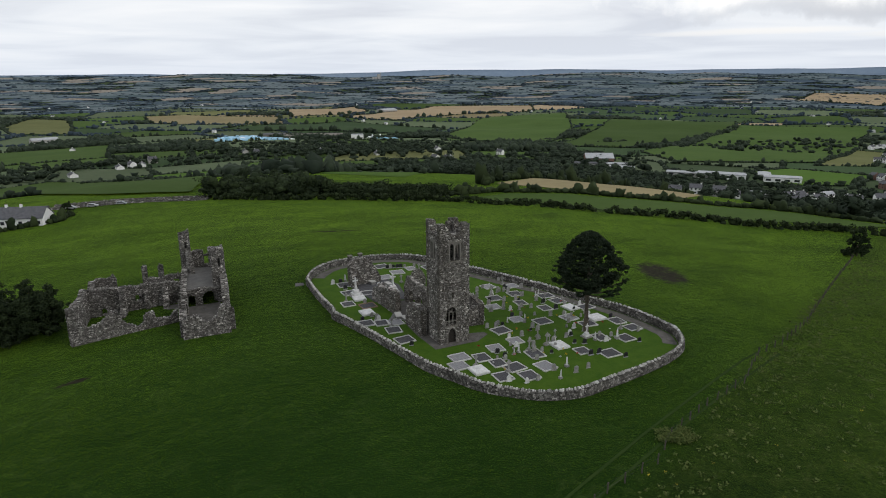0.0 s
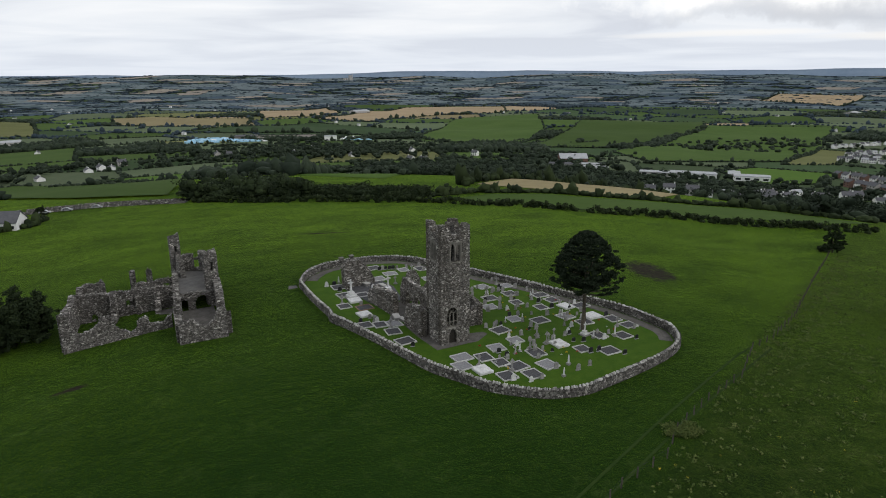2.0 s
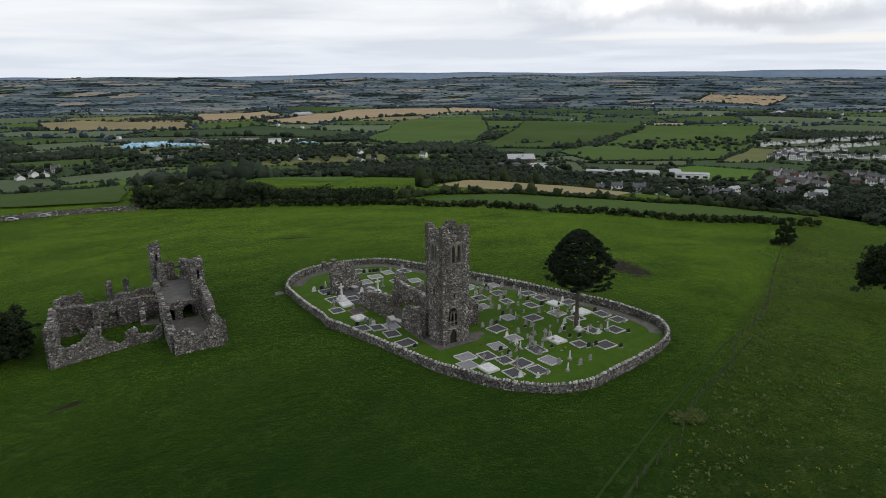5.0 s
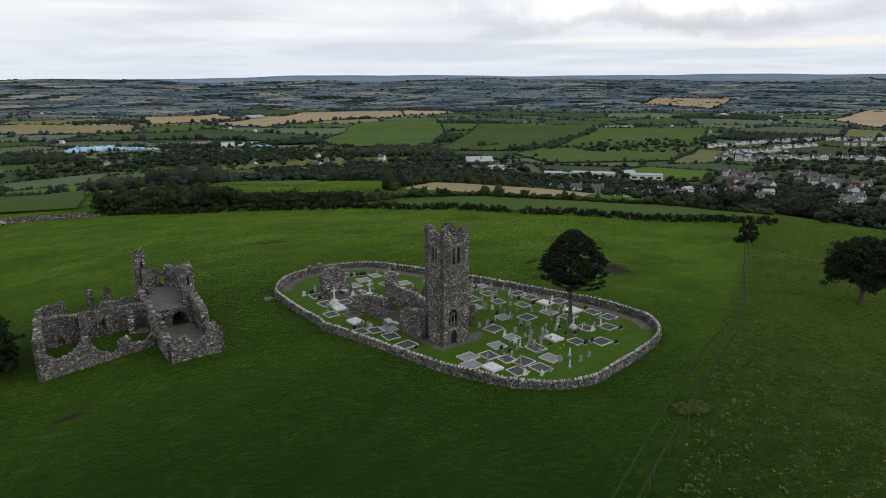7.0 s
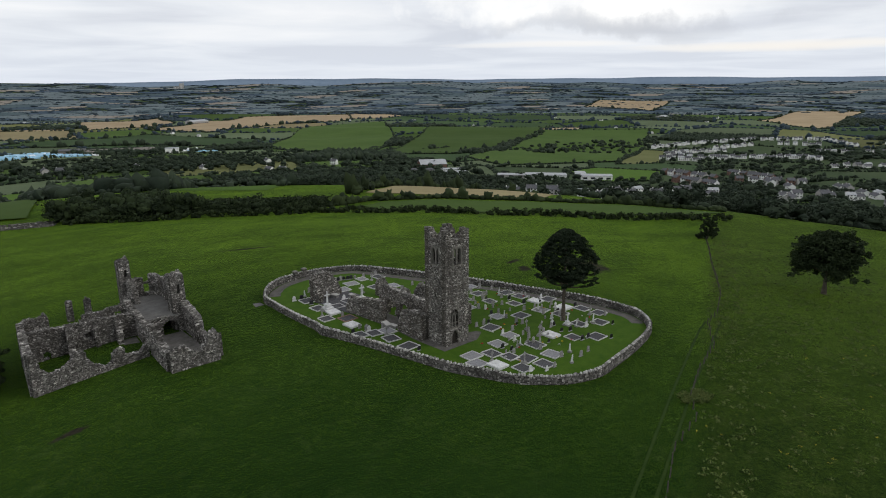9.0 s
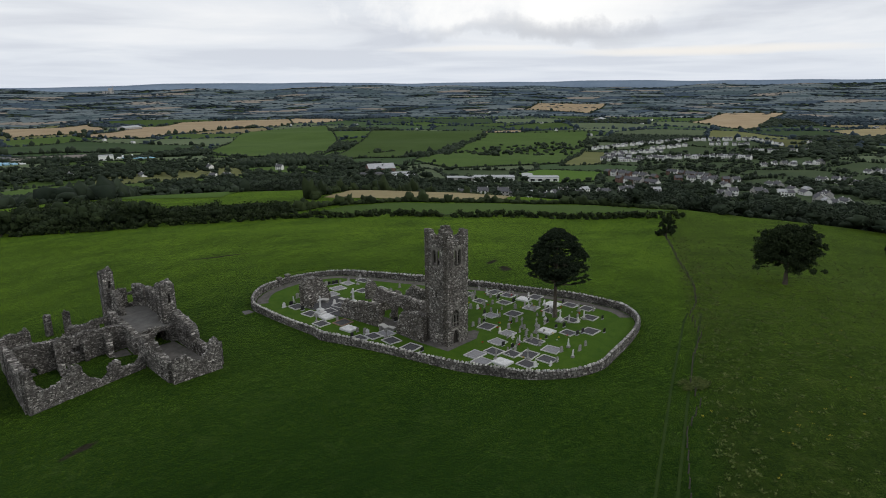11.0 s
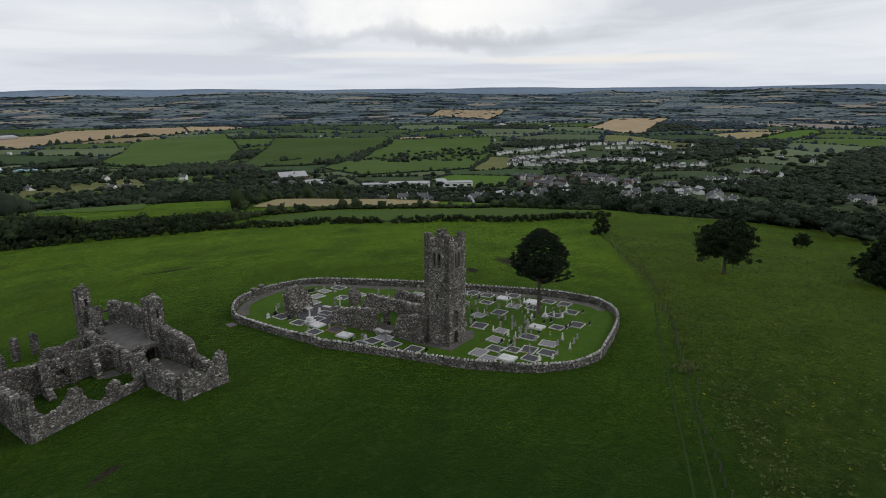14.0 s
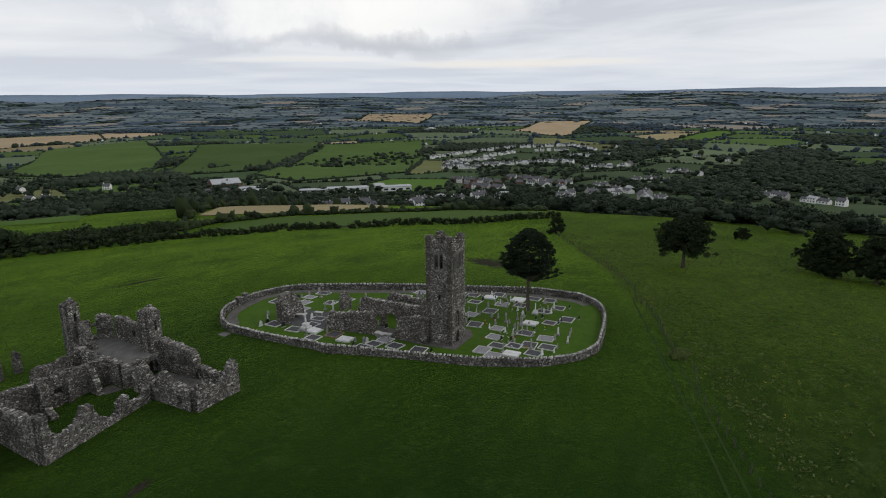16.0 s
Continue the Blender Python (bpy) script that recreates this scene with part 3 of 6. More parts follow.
def boundary_wall():
    """The drystone wall round the graveyard, with a row of rough stones set upright on it."""
    line = smooth_loop(YARD, 10)
    n = len(line)
    w = thing("boundary_wall", "grey drystone boundary wall with jagged upright cap stones round the graveyard", "stone wall")
    verts, faces = [], []
    levels = [(-0.36, -0.3), (-0.34, 0.35), (-0.31, 0.75), (-0.29, 1.18), (0.29, 1.18), (0.31, 0.75), (0.34, 0.35), (0.36, -0.3)]
    caps = bmesh.new()
    run = 0.0
    for i, (x, y) in enumerate(line):
        a, b = line[i - 1], line[(i + 1) % n]
        d = Vector((b[0] - a[0], b[1] - a[1])).normalized()
        g = H(x, y)
        for k, (o, z) in enumerate(levels):
            j = 0.07 * jit(i, k, 2)
            hi = 0.12 * math.sin(i * 0.11) + 0.08 * jit(i, 1, 5) if 1.0 < z else 0
            verts.append((x - d.y * (o + j), y + d.x * (o + j), g + z + hi + (0.06 * jit(i, k, 6) if z > 0 else 0)))
    m = len(levels)
    for i in range(n):
        for k in range(m - 1):
            a, b = i * m, ((i + 1) % n) * m
            faces.append((a + k, a + k + 1, b + k + 1, b + k))
    put("wall_body", as_mesh("wall_body", verts, [f[::-1] for f in faces], STONE3), w)
    # faces of laid stones
    sv, sf = [], []
    rnd = random.Random(5)
    for i in range(n):
        (x0, y0), (x1, y1) = line[i], line[(i + 1) % n]
        seg = math.hypot(x1 - x0, y1 - y0)
        d = Vector(((x1 - x0) / seg, (y1 - y0) / seg))
        for side in (-1, 1):
            for z0, z1 in ((-0.1, 0.16), (0.17, 0.40), (0.41, 0.63), (0.64, 0.86), (0.87, 1.12)):
                pos = rnd.uniform(-0.1, 0.05)
                while pos < seg:
                    ln = rnd.uniform(0.16, 0.46)
                    o = 0.33 - 0.04 * z0
                    first, out, k = len(sv), o + rnd.uniform(0.03, 0.10), rnd.uniform(0.7, 0.92)
                    for off, sc in ((o - 0.07, 1.0), (out, k)):
                        for u, z in ((-1, 0), (1, 0), (1, 1), (-1, 1)):
                            uu = pos + ln / 2 + u * (ln / 2 - 0.012) * sc
                            zz = (z0 + z1) / 2 + (z - 0.5) * (z1 - z0) * sc + rnd.uniform(-0.025, 0.025)
                            px, py = x0 + d.x * uu - d.y * side * off, y0 + d.y * uu + d.x * side * off
                            sv.append((px, py, H(x0, y0) + zz))
                    a = [first + e for e in range(8)]
                    ring = [(a[e], a[(e + 1) % 4], a[(e + 1) % 4 + 4], a[e + 4]) for e in range(4)] + [tuple(a[4:])]
                    sf.extend(ring if side < 0 else [f[::-1] for f in ring])
                    pos += ln
    put("face_stones", as_mesh("face_stones", sv, sf, WALLSTONES), w, "grey laid stones of the wall faces")["kind"] = "stuff"
    # cap stones on edge
    for i in range(n):
        (x0, y0), (x1, y1) = line[i], line[(i + 1) % n]
        seg = math.hypot(x1 - x0, y1 - y0)
        d = Vector(((x1 - x0) / seg, (y1 - y0) / seg))
        run += seg
        while run > 0.0:
            wd = rng.uniform(0.13, 0.30)
            run -= wd * 1.12
            t = rng.random()
            x, y = x0 + (x1 - x0) * t, y0 + (y1 - y0) * t
            hgt, ln = rng.uniform(0.16, 0.38), rng.uniform(0.14, 0.23)
            z = H(x, y) + 1.12 + 0.12 * math.sin(i * 0.11)
            vs = bmesh.ops.create_cube(caps, size=1.0)["verts"]
            tilt = rng.uniform(-0.35, 0.35)
            for v in vs:
                q = v.co.copy()
                u, s, h = q.x * wd * (0.75 if q.z > 0 else 1) + tilt * (q.z + 0.5) * hgt * 0.6, q.y * 2 * ln * (0.65 if q.z > 0 else 1), (q.z + 0.5) * hgt + rng.uniform(-0.03, 0.03)
                v.co = Vector((x + d.x * u - d.y * s, y + d.y * u + d.x * s, z + h))
    part("cap_stones", caps, CAPSTONE, w, "pale upright cap stones")["kind"] = "stuff"


boundary_wall()


def yard_ground():
    lawn = [(x * 0.985 + 0.2, y * 0.985 + 0.2) for x, y in smooth_loop(YARD, 3)]
    v, f = drape(lawn, 0.03, 3.0)
    tagged(put("lawn", as_mesh("lawn", v, f, LAWN)), "short mown green graveyard lawn", "lawn", kind="structure")
    # worn gravel path following the wall on its inner side
    loop = smooth_loop(YARD, 4)
    c = Vector((11, 14))
    n = len(loop)
    inner = []
    for i in range(n):
        x, y = loop[i]
        a, b = loop[i - 1], loop[(i + 1) % n]
        d = Vector((b[0] - a[0], b[1] - a[1])).normalized()
        o = 1.75
        q = Vector((-d.y, d.x))
        if (c - Vector((x, y))).dot(q) < 0:
            q = -q
        inner.append((x + q.x * o, y + q.y * o))
    path = inner[2:62]
    v, f = ribbon(path[::-1], 2.1, 0.06)
    tagged(put("gravel_path", as_mesh("gravel_path", v, f, GRAVEL)), "grey gravel path along the inside of the boundary wall", "path", kind="structure")
    v, f = drape([(-1.3, -1.2), (5.8, -1.1), (8.6, 0.7), (8.4, 1.7), (5.8, 1.4), (5.6, 5.5), (-1.5, 10.0), (-1.7, 5)], 0.06, 1.0)
    tagged(put("gravel_apron", as_mesh("gravel_apron", v, f, GRAVEL)), "grey gravel apron at the foot of the tower", "path", kind="structure")
    v, f = drape([(-2.4, 22.5), (3.5, 21.5), (5.2, 30), (4.5, 35.5), (-1, 35.2), (-3.8, 33)], 0.07, 1.0)
    tagged(put("gravel_court", as_mesh("gravel_court", v, f, CHIPS)), "pale stone chippings spread over family graves", "gravel", kind="structure")
    v, f = drape([(-0.6, 4.9), (2.6, 4.9), (2.6, 21), (-0.7, 22)], 0.075, 1.0)
    tagged(put("nave_floor", as_mesh("nave_floor", v, f, GRAVEL)), "worn gravel floor of the roofless nave", "floor", kind="structure")
    v, f = drape([(-13.2, 38.6), (-11.3, 38.7), (-11.2, 40.4), (-12.6, 40.9)], 0.05, 0.8)
    tagged(put("stile_slab", as_mesh("stile_slab", v, f, CONCRETE)), "pale worn slab outside the graveyard stile", "paving", kind="structure")


yard_ground()


# ---- church tower ----
def church_tower():
    t = thing("church_tower", "tall square medieval rubble stone church tower with stepped battlements", "tower")
    S = 4.85
    crown = [(0, 18.5), (1.1, 18.5), (1.2, 17.8), (1.5, 17.7), (1.7, 16.95), (2.6, 16.8), (3.1, 17.0), (3.25, 17.7), (3.6, 17.8), (3.75, 18.4), (S, 18.4)]
    th = 0.9
    win_r = [(1.5, 12.85, 3.4, 15.75, 0), (0.95, 2.75, 2.75, 5.85, 1), (1.3, -0.6, 2.65, 2.35, 1), (1.95, 7.3, 2.2, 8.3, 0)]
    win_l = [(1.5, 12.85, 3.35, 15.75, 0), (2.2, 7.6, 2.5, 8.6, 0)]
    # walls run anticlockwise seen from above, inner faces overlap at the corners only by butting
    rubble("west_wall", (0, th / 2), (S, th / 2), th, -0.6, crown, t, STONE, win_r, 0.2, 0.8, seed=2)
    rubble("east_wall", (0, S - th / 2), (S, S - th / 2), th, -0.6, crown, t, STONE, [(1.5, 12.85, 3.4, 15.75, 0)], 0.2, 0.8, seed=3)
    side = [(max(u - th, 0), z) for u, z in crown]
    rubble("north_wall", (th / 2, th), (th / 2, S - th), th, -0.6, side[:-1] + [(S - 2 * th, 18.5)], t, STONE, [(a - th, b, c - th, d, e) for a, b, c, d, e in win_l], 0.2, 0.8, seed=4)
    rubble("south_wall", (S - th / 2, th), (S - th / 2, S - th), th, -0.6, side[:-1] + [(S - 2 * th, 18.5)], t, STONE, [(a - th, b, c - th, d, e) for a, b, c, d, e in win_l[:1]], 0.2, 0.8, seed=5)
    # slab added to keep light from falling into the tower from above
    part("roof_slab", box(th - 0.1, th - 0.1, 16.2, S - th + 0.1, S - th + 0.1, 16.45), CONCRETE, t, "flat grey roof slab added behind the battlements to stop light")
    part("belfry_floor", box(th - 0.1, th - 0.1, 11.6, S - th + 0.1, S - th + 0.1, 11.8), DARKWOOD, t)
    for z in (12.35, 16.55):
        for name, b in (("string_course", (-0.08, -0.08, S + 0.08, 0.06)), ("string_course", (-0.1, S - 0.06, S + 0.1, S + 0.1)),
                        ("string_course", (-0.1, 0.062, 0.06, S - 0.062)), ("string_course", (S - 0.06, 0.062, S + 0.1, S - 0.062))):
            part(name, box(b[0], b[1], z, b[2], b[3], z + 0.13, 0.03), STONE, t)

    def belfry_window(m):
        """Two lancets under a square hood."""
        w = thing("belfry_window", "", "")
        w.parent, w.matrix_basis = t, m
        for nm, b in (("jamb", (-1.02, -0.03, -0.1, -0.82, 0.5, 3.0)), ("jamb", (0.82, -0.03, -0.1, 1.02, 0.5, 3.0)), ("mullion", (-0.11, 0.08, 0, 0.11, 0.4, 2.75)),
                      ("hood", (-1.12, -0.09, 2.86, 1.12, 0.4, 3.08)), ("sill", (-1.05, -0.07, -0.16, 1.05, 0.5, 0.04))):
            part(nm, box(*b, 0.03), DRESSED, w)
        for s in (-1, 1):
            o = [(s * 0.11, 2.1), (s * 0.2, 2.4), (s * 0.46, 2.75), (s * 0.72, 2.4), (s * 0.82, 2.1), (s * 0.82, 2.87), (s * 0.11, 2.87)]
            part("lancet_head", prism(o if s < 0 else o[::-1], 0.08, 0.4), DRESSED, w)
        return w

    belfry_window(pose(2.45, 0, 12.85))
    belfry_window(pose(0, 2.42, 12.85, 0, 0, -90))
    belfry_window(pose(2.45, S, 12.85, 0, 0, 180))
    belfry_window(pose(S, 2.42, 12.85, 0, 0, 90))
    # the traceried west window
    w = thing("tracery_window", "", "")
    w.parent, w.matrix_basis = t, pose(1.85, 0, 2.75)
    part("sill", box(-1.1, -0.08, -0.2, 1.1, 0.5, 0.02, 0.03), DRESSED, w)
    for x in (-0.32, 0.32):
        part("mullion", box(x - 0.06, 0.1, 0, x + 0.06, 0.32, 2.2), DRESSED, w)
    part("transom", box(-0.9, 0.12, 0.7, 0.9, 0.3, 0.8), DRESSED, w)
    arch = [(0.92 * math.cos(a), 2.05 + 1.1 * math.sin(a)) for a in [k * math.pi / 10 for k in range(11)]]
    part("arch_ring", tube([(-0.92, 0.06, 0)] + [(x, 0.06, z) for x, z in arch[::-1]] + [(0.92, 0.06, 0)], [0.11] * 13, 6), DRESSED, w)
    for x in (-0.62, 0, 0.62):
        part("light_head", tube([(x + 0.3 * math.cos(a), 0.2, 1.75 + 0.45 * math.sin(a)) for a in [k * math.pi / 6 for k in range(7)]], [0.05] * 7, 5), DRESSED, w)
    for x0, x1 in ((-0.2, 0.62), (0.2, -0.62)):
        part("tracery_bar", tube([(x0, 0.2, 2.2), ((x0 + x1) / 2 + 0.1 * (1 if x1 > x0 else -1), 0.2, 2.6), (x1 * 0.2, 0.2, 3.0)], [0.05] * 3, 5), DRESSED, w)
    d = part("door", prism([(-0.66, 0), (0.66, 0), (0.66, 1.5), (0.4, 2.15), (0, 2.4), (-0.4, 2.15), (-0.66, 1.5)], 0.35, 0.45), DARKWOOD, t, "dark wooden pointed door")
    d.matrix_basis = pose(1.98, 0, -0.05)
    for i in range(5):
        part("door_board", box(-0.62 + i * 0.25, 0.31, 0.03, -0.4 + i * 0.25, 0.349, 1.6), DARKWOOD, d)
    part("door_arch", tube([(-0.75, 0.02, -0.1), (-0.75, 0.02, 1.5), (-0.42, 0.02, 2.25), (0, 0.02, 2.52), (0.42, 0.02, 2.25), (0.75, 0.02, 1.5), (0.75, 0.02, -0.1)], [0.12] * 7, 6), DRESSED, t).matrix_basis = pose(1.98, 0, 0)


church_tower()


# ---- nave, aisle and east gable ----
def church_ruin():
    n = thing("nave_ruin", "roofless grey rubble nave walls with broken tops and pointed arches", "ruin")
    rubble("north_wall", (-0.85, 4.2), (-0.95, 10.4), 0.9, -0.6, [(0, 4.6), (1.2, 4.6), (4, 4.2), (5.2, 3.7), (5.8, 2.4), (6.2, 1.0)], n, STONE, seed=11, coat=1)
    rubble("north_wall", (-1.0, 14.6), (-1.5, 20.6), 0.9, -0.6, [(0, 3.2), (0.6, 3.9), (3, 3.8), (5, 3.4), (6, 3.1)], n, STONE, seed=12, coat=1)
    rubble("north_wall", (-1.5, 20.7), (-1.8, 24.6), 0.9, -0.6, [(0, 3.1), (1.4, 3.0), (2.4, 2.6), (3.3, 2.3), (3.9, 0.9)], n, STONE, seed=13)
    rubble("cross_wall", (-1.1, 24.3), (1.6, 24.5), 0.8, -0.6, [(0, 2.4), (1.0, 2.6), (2.0, 1.6), (2.7, 0.8)], n, STONE, seed=14)
    rubble("arcade_wall", (2.9, 4.9), (3.0, 21.0), 0.75, -0.6, [(0, 5.2), (3, 4.9), (8, 4.9), (12, 4.9), (14.8, 4.9), (15.3, 4.0), (16.1, 2.6)], n, STONE,
           [(3.6, -1, 6.2, 2.4, 1), (7.6, -1, 10.2, 2.9, 1), (11.2, -1, 13.8, 2.9, 1)], 0.2, 0.5, seed=15, coat=1)
    rubble("aisle_wall", (9.6, 4.6), (9.9, 19.5), 0.8, -0.6, [(0, 3.6), (5, 3.9), (10, 3.7), (13, 4.3), (15, 2.2)], n, STONE, [(4.5, 1.2, 5.6, 2.9, 1), (9.5, 1.2, 10.6, 2.9, 1)], seed=16)
    rubble("aisle_end", (3.5, 20.9), (9.3, 20.6), 0.8, -0.6, [(0, 2.8), (0.9, 2.0), (2.0, 1.4), (3.4, 1.8), (4.4, 2.8), (5.2, 2.8), (5.8, 2.0)], n, STONE, seed=17)
    rubble("west_stub", (4.9, 5.4), (9.2, 5.2), 0.8, -0.6, [(0, 3.4), (2, 2.4), (3.7, 3.2)], n, STONE, seed=18)
    g = thing("gable_fragment", "tall standing lump of a rubble stone east gable", "ruin")
    rubble("gable_wall", (-3.6, 34.3), (2.8, 34.5), 1.3, -0.8, [(0, 3.6), (0.8, 4.7), (3.2, 4.9), (4.3, 4.2), (5.4, 2.6), (6.4, 1.0)], g, STONE, seed=19)
    rubble("buttress", (-3.1, 33.6), (-3.0, 31.9), 0.9, -0.6, [(0, 3.4), (0.9, 2.6), (1.7, 1.2)], g, STONE, seed=20)
    s = thing("chancel_stub", "low broken stub of chancel wall beside the graves", "ruin")
    rubble("stub_wall", (7.2, 28.2), (9.8, 28.0), 0.9, -0.6, [(0, 2.4), (1.0, 3.3), (1.8, 3.0), (2.6, 1.4)], s, STONE, seed=21)



def gate_piers():
    for x, y in ((1.4, 49.7), (4.0, 50.5)):
        p = thing("gate_pier", "square rubble gate pier with a flat pale cap", "gate pier", "piers in the boundary wall")
        g = H(x, y)
        rubble("pier_shaft", (x - 0.4, y), (x + 0.4, y), 0.8, g - 0.3, [(0, g + 1.75), (0.8, g + 1.75)], p, STONE3, (), 0.25, 0.6, seed=90)
        part("pier_cap", box(x - 0.5, y - 0.5, g + 1.78, x + 0.5, y + 0.5, g + 1.95, 0.03), DRESSED, p)


church_ruin()
gate_piers()


# ---- ruined college ----
def college():
    c = thing("college_ruin", "roofless ruined grey stone college with two turrets and broken walls", "ruin")
    R = lambda nm, a, b, th, top, holes=(), sd=30, base=-2.9, rough=1.2, coat=0: rubble(nm, a, b, th, base, top, c, STONE2, holes, 0.21, rough, seed=sd, coat=coat)
    # courtyard: front, west and back walls
    R("front_wall", (-50.9, 29.2), (-34.9, 30.6), 0.9, [(0, 4.3), (0.9, 4.2), (1.3, 1.5), (2.5, 0.7), (4.0, 0.9), (5.2, 1.6), (5.8, 2.8), (7.0, 2.8), (7.5, 1.2), (8.3, -0.1), (9.8, -0.5),
      (10.6, -0.3), (10.9, 1.3), (12.3, 1.5), (12.7, 0.1), (15.0, 0.3), (16.0, 1.2)], sd=31)
    R("west_wall", (-50.6, 29.7), (-49.4, 43.0), 1.0, [(0, 4.0), (2, 3.4), (5, 3.2), (9, 2.6), (13.3, 3.1)], sd=32, coat=-1)
    R("back_wall", (-50.0, 43.2), (-33.0, 41.6), 0.95, [(0, 2.9), (6, 2.7), (12, 2.9), (17.1, 2.6)], [(3.0, -2.2, 4.0, -0.7, 1), (8.6, -0.4, 10.2, 1.0, 0)], sd=33, coat=-1)
    R("cross_wall", (-43.2, 41.9), (-43.7, 38.4), 0.85, [(0, 3.1), (1.0, 2.9), (1.3, 0.4), (2.2, -0.9), (3.5, -1.4)], sd=34)
    R("buttress", (-39.4, 41.7), (-39.5, 41.0), 0.6, [(0, 2.5), (0.7, 1.8)], sd=35)
    R("buttress", (-36.2, 41.4), (-36.5, 38.9), 0.8, [(0, 2.6), (0.8, 2.0), (2.5, -1.4)], sd=36)
    R("rear_wall", (-39.6, 50.4), (-31.6, 49.2), 0.9, [(0, 1.3), (4, 1.7), (8, 2.3)], [(5.2, -0.4, 6.3, 1.0, 0)], sd=37)
    R("side_wall", (-39.7, 50.0), (-40.3, 43.0), 0.8, [(0, 0.8), (3, 0.2), (7, 0.6)], sd=38)
    R("corner_wall", (-48.3, 51.2), (-44.4, 51.2), 0.9, [(0, 1.9), (0.8, 2.4), (3.0, 2.4), (3.4, 3.0), (3.9, 1.8)], sd=39)
    R("corner_wall", (-48.6, 50.6), (-49.2, 43.9), 0.9, [(0, 2.2), (2, 1.5), (5, 0.8), (6.7, 2.0)], sd=40)
    # east range
    R("porch_front", (-34.7, 21.5), (-27.5, 20.9), 0.95, [(0, 2.5), (1.0, 2.9), (2.2, 2.9), (3.0, 1.9), (4.2, 1.8), (5.2, 2.5), (5.9, 3.9), (6.6, 4.4), (7.2, 3.6)], sd=41)
    R("porch_side", (-34.5, 22.0), (-34.0, 30.9), 0.95, [(0, 2.4), (2, 2.2), (3.2, 2.6), (5.2, 3.0), (6.0, 3.7), (7.0, 2.4), (8.9, 1.4)], [(1.6, -0.6, 2.8, 1.2, 1)], sd=42)
    R("inner_wall", (-33.6, 31.2), (-33.4, 37.6), 0.9, [(0, 1.7), (1.4, 3.2), (2.6, 3.0), (3.6, 1.6), (6.4, 2.6)], [(3.8, -1.5, 5.4, 1.2, 1)], sd=43)
    R("curved_wall", (-27.1, 29.3), (-26.7, 33.2), 1.1, [(0, 2.4), (0.4, 3.3), (1.2, 3.7), (3.9, 3.9)], [(1.6, 0.6, 2.6, 2.6, 1)], sd=44, coat=1)
    R("curved_wall", (-26.7, 33.2), (-26.3, 38.0), 1.1, [(0, 3.9), (2, 4.0), (4.8, 4.1)], [(1.4, 0.4, 2.2, 1.9, 0)], sd=45, coat=1)
    R("porch_east", (-27.2, 21.6), (-27.0, 29.0), 0.9, [(0, 3.6), (0.6, 2.4), (2.0, 1.5), (4.0, 1.2), (6.0, 1.3), (7.4, 1.7)], sd=67, coat=1)
    # vaulted block under the upper floor
    R("vault_front", (-33.4, 38.0), (-26.9, 37.4), 0.9, [(0, 2.1), (6.5, 2.1)], [(0.7, -2.5, 2.0, 1.0, 1), (3.2, -2.5, 5.6, 1.5, 1)], sd=46, rough=0.7, coat=-1)
    R("vault_west", (-33.2, 38.5), (-32.2, 50.6), 0.9, [(0, 2.5), (6, 2.4), (12.1, 2.6)], sd=47, coat=-1)
    for nm, outline, words in (("porch_floor", [(-33.8, 22.2), (-27.7, 21.7), (-27.4, 36.9), (-33.0, 37.3)], "trodden grey floor of the ruined porch"),
                               ("yard_floor", [(-36.4, 38.2), (-34.2, 37.2), (-33.8, 40.6), (-36.0, 40.7)], "trodden grey earth beside the vault")):
        fv, ff = drape(outline, 0.05, 0.8)
        put(nm, as_mesh(nm, fv, ff, GRAVEL), c, words)
    v = [(-32.9, 37.9), (-27.0, 37.4), (-26.3, 50.6), (-31.6, 52.4)]
    bm = bmesh.new()
    lo, hi = [bm.verts.new((x, y, 1.75)) for x, y in v], [bm.verts.new((x, y, 2.08 + 0.1 * (i == 2))) for i, (x, y) in enumerate(v)]
    bm.faces.new(hi), bm.faces.new(lo[::-1])
    for i in range(4):
        bm.faces.new((lo[i], lo[(i + 1) % 4], hi[(i + 1) % 4], hi[i]))
    part("upper_floor", bm, CONCRETE, c, "smooth grey screed floor over the vault")
    R("east_wall", (-26.5, 40.6), (-26.0, 48.8), 0.8, [(0, 5.3), (4, 5.8), (8.0, 6.1), (8.2, 5.6)], [(3.0, 3.2, 3.6, 4.6, 0)], sd=48, coat=1)
    R("east_wall", (-26.1, 50.0), (-27.1, 52.4), 0.8, [(0, 5.7), (1.2, 6.1), (2.6, 5.7)], sd=49)
    R("north_wall", (-28.3, 52.7), (-30.6, 53.1), 0.8, [(0, 5.3), (1.2, 5.4), (2.3, 5.2)], sd=50, coat=1)
    rubble("window_sill", (-27.1, 52.3), (-28.3, 52.6), 0.75, -1.5, [(0, 2.4), (1.24, 2.4)], c, STONE2, (), 0.27, 0.6, seed=64)
    rubble("window_lintel", (-27.1, 52.3), (-28.3, 52.6), 0.7, 4.2, [(0, 4.55), (1.24, 4.55)], c, STONE2, (), 0.3, 0.5, seed=65)
    rubble("door_sill", (-26.0, 48.9), (-26.1, 49.9), 0.75, -1.5, [(0, 2.3), (1.0, 2.3)], c, STONE2, (), 0.27, 0.6, seed=66)
    R("spur_wall", (-31.4, 50.4), (-30.9, 47.6), 0.8, [(0, 6.2), (1.6, 5.8), (2.3, 3.6), (2.8, 2.4)], sd=51)
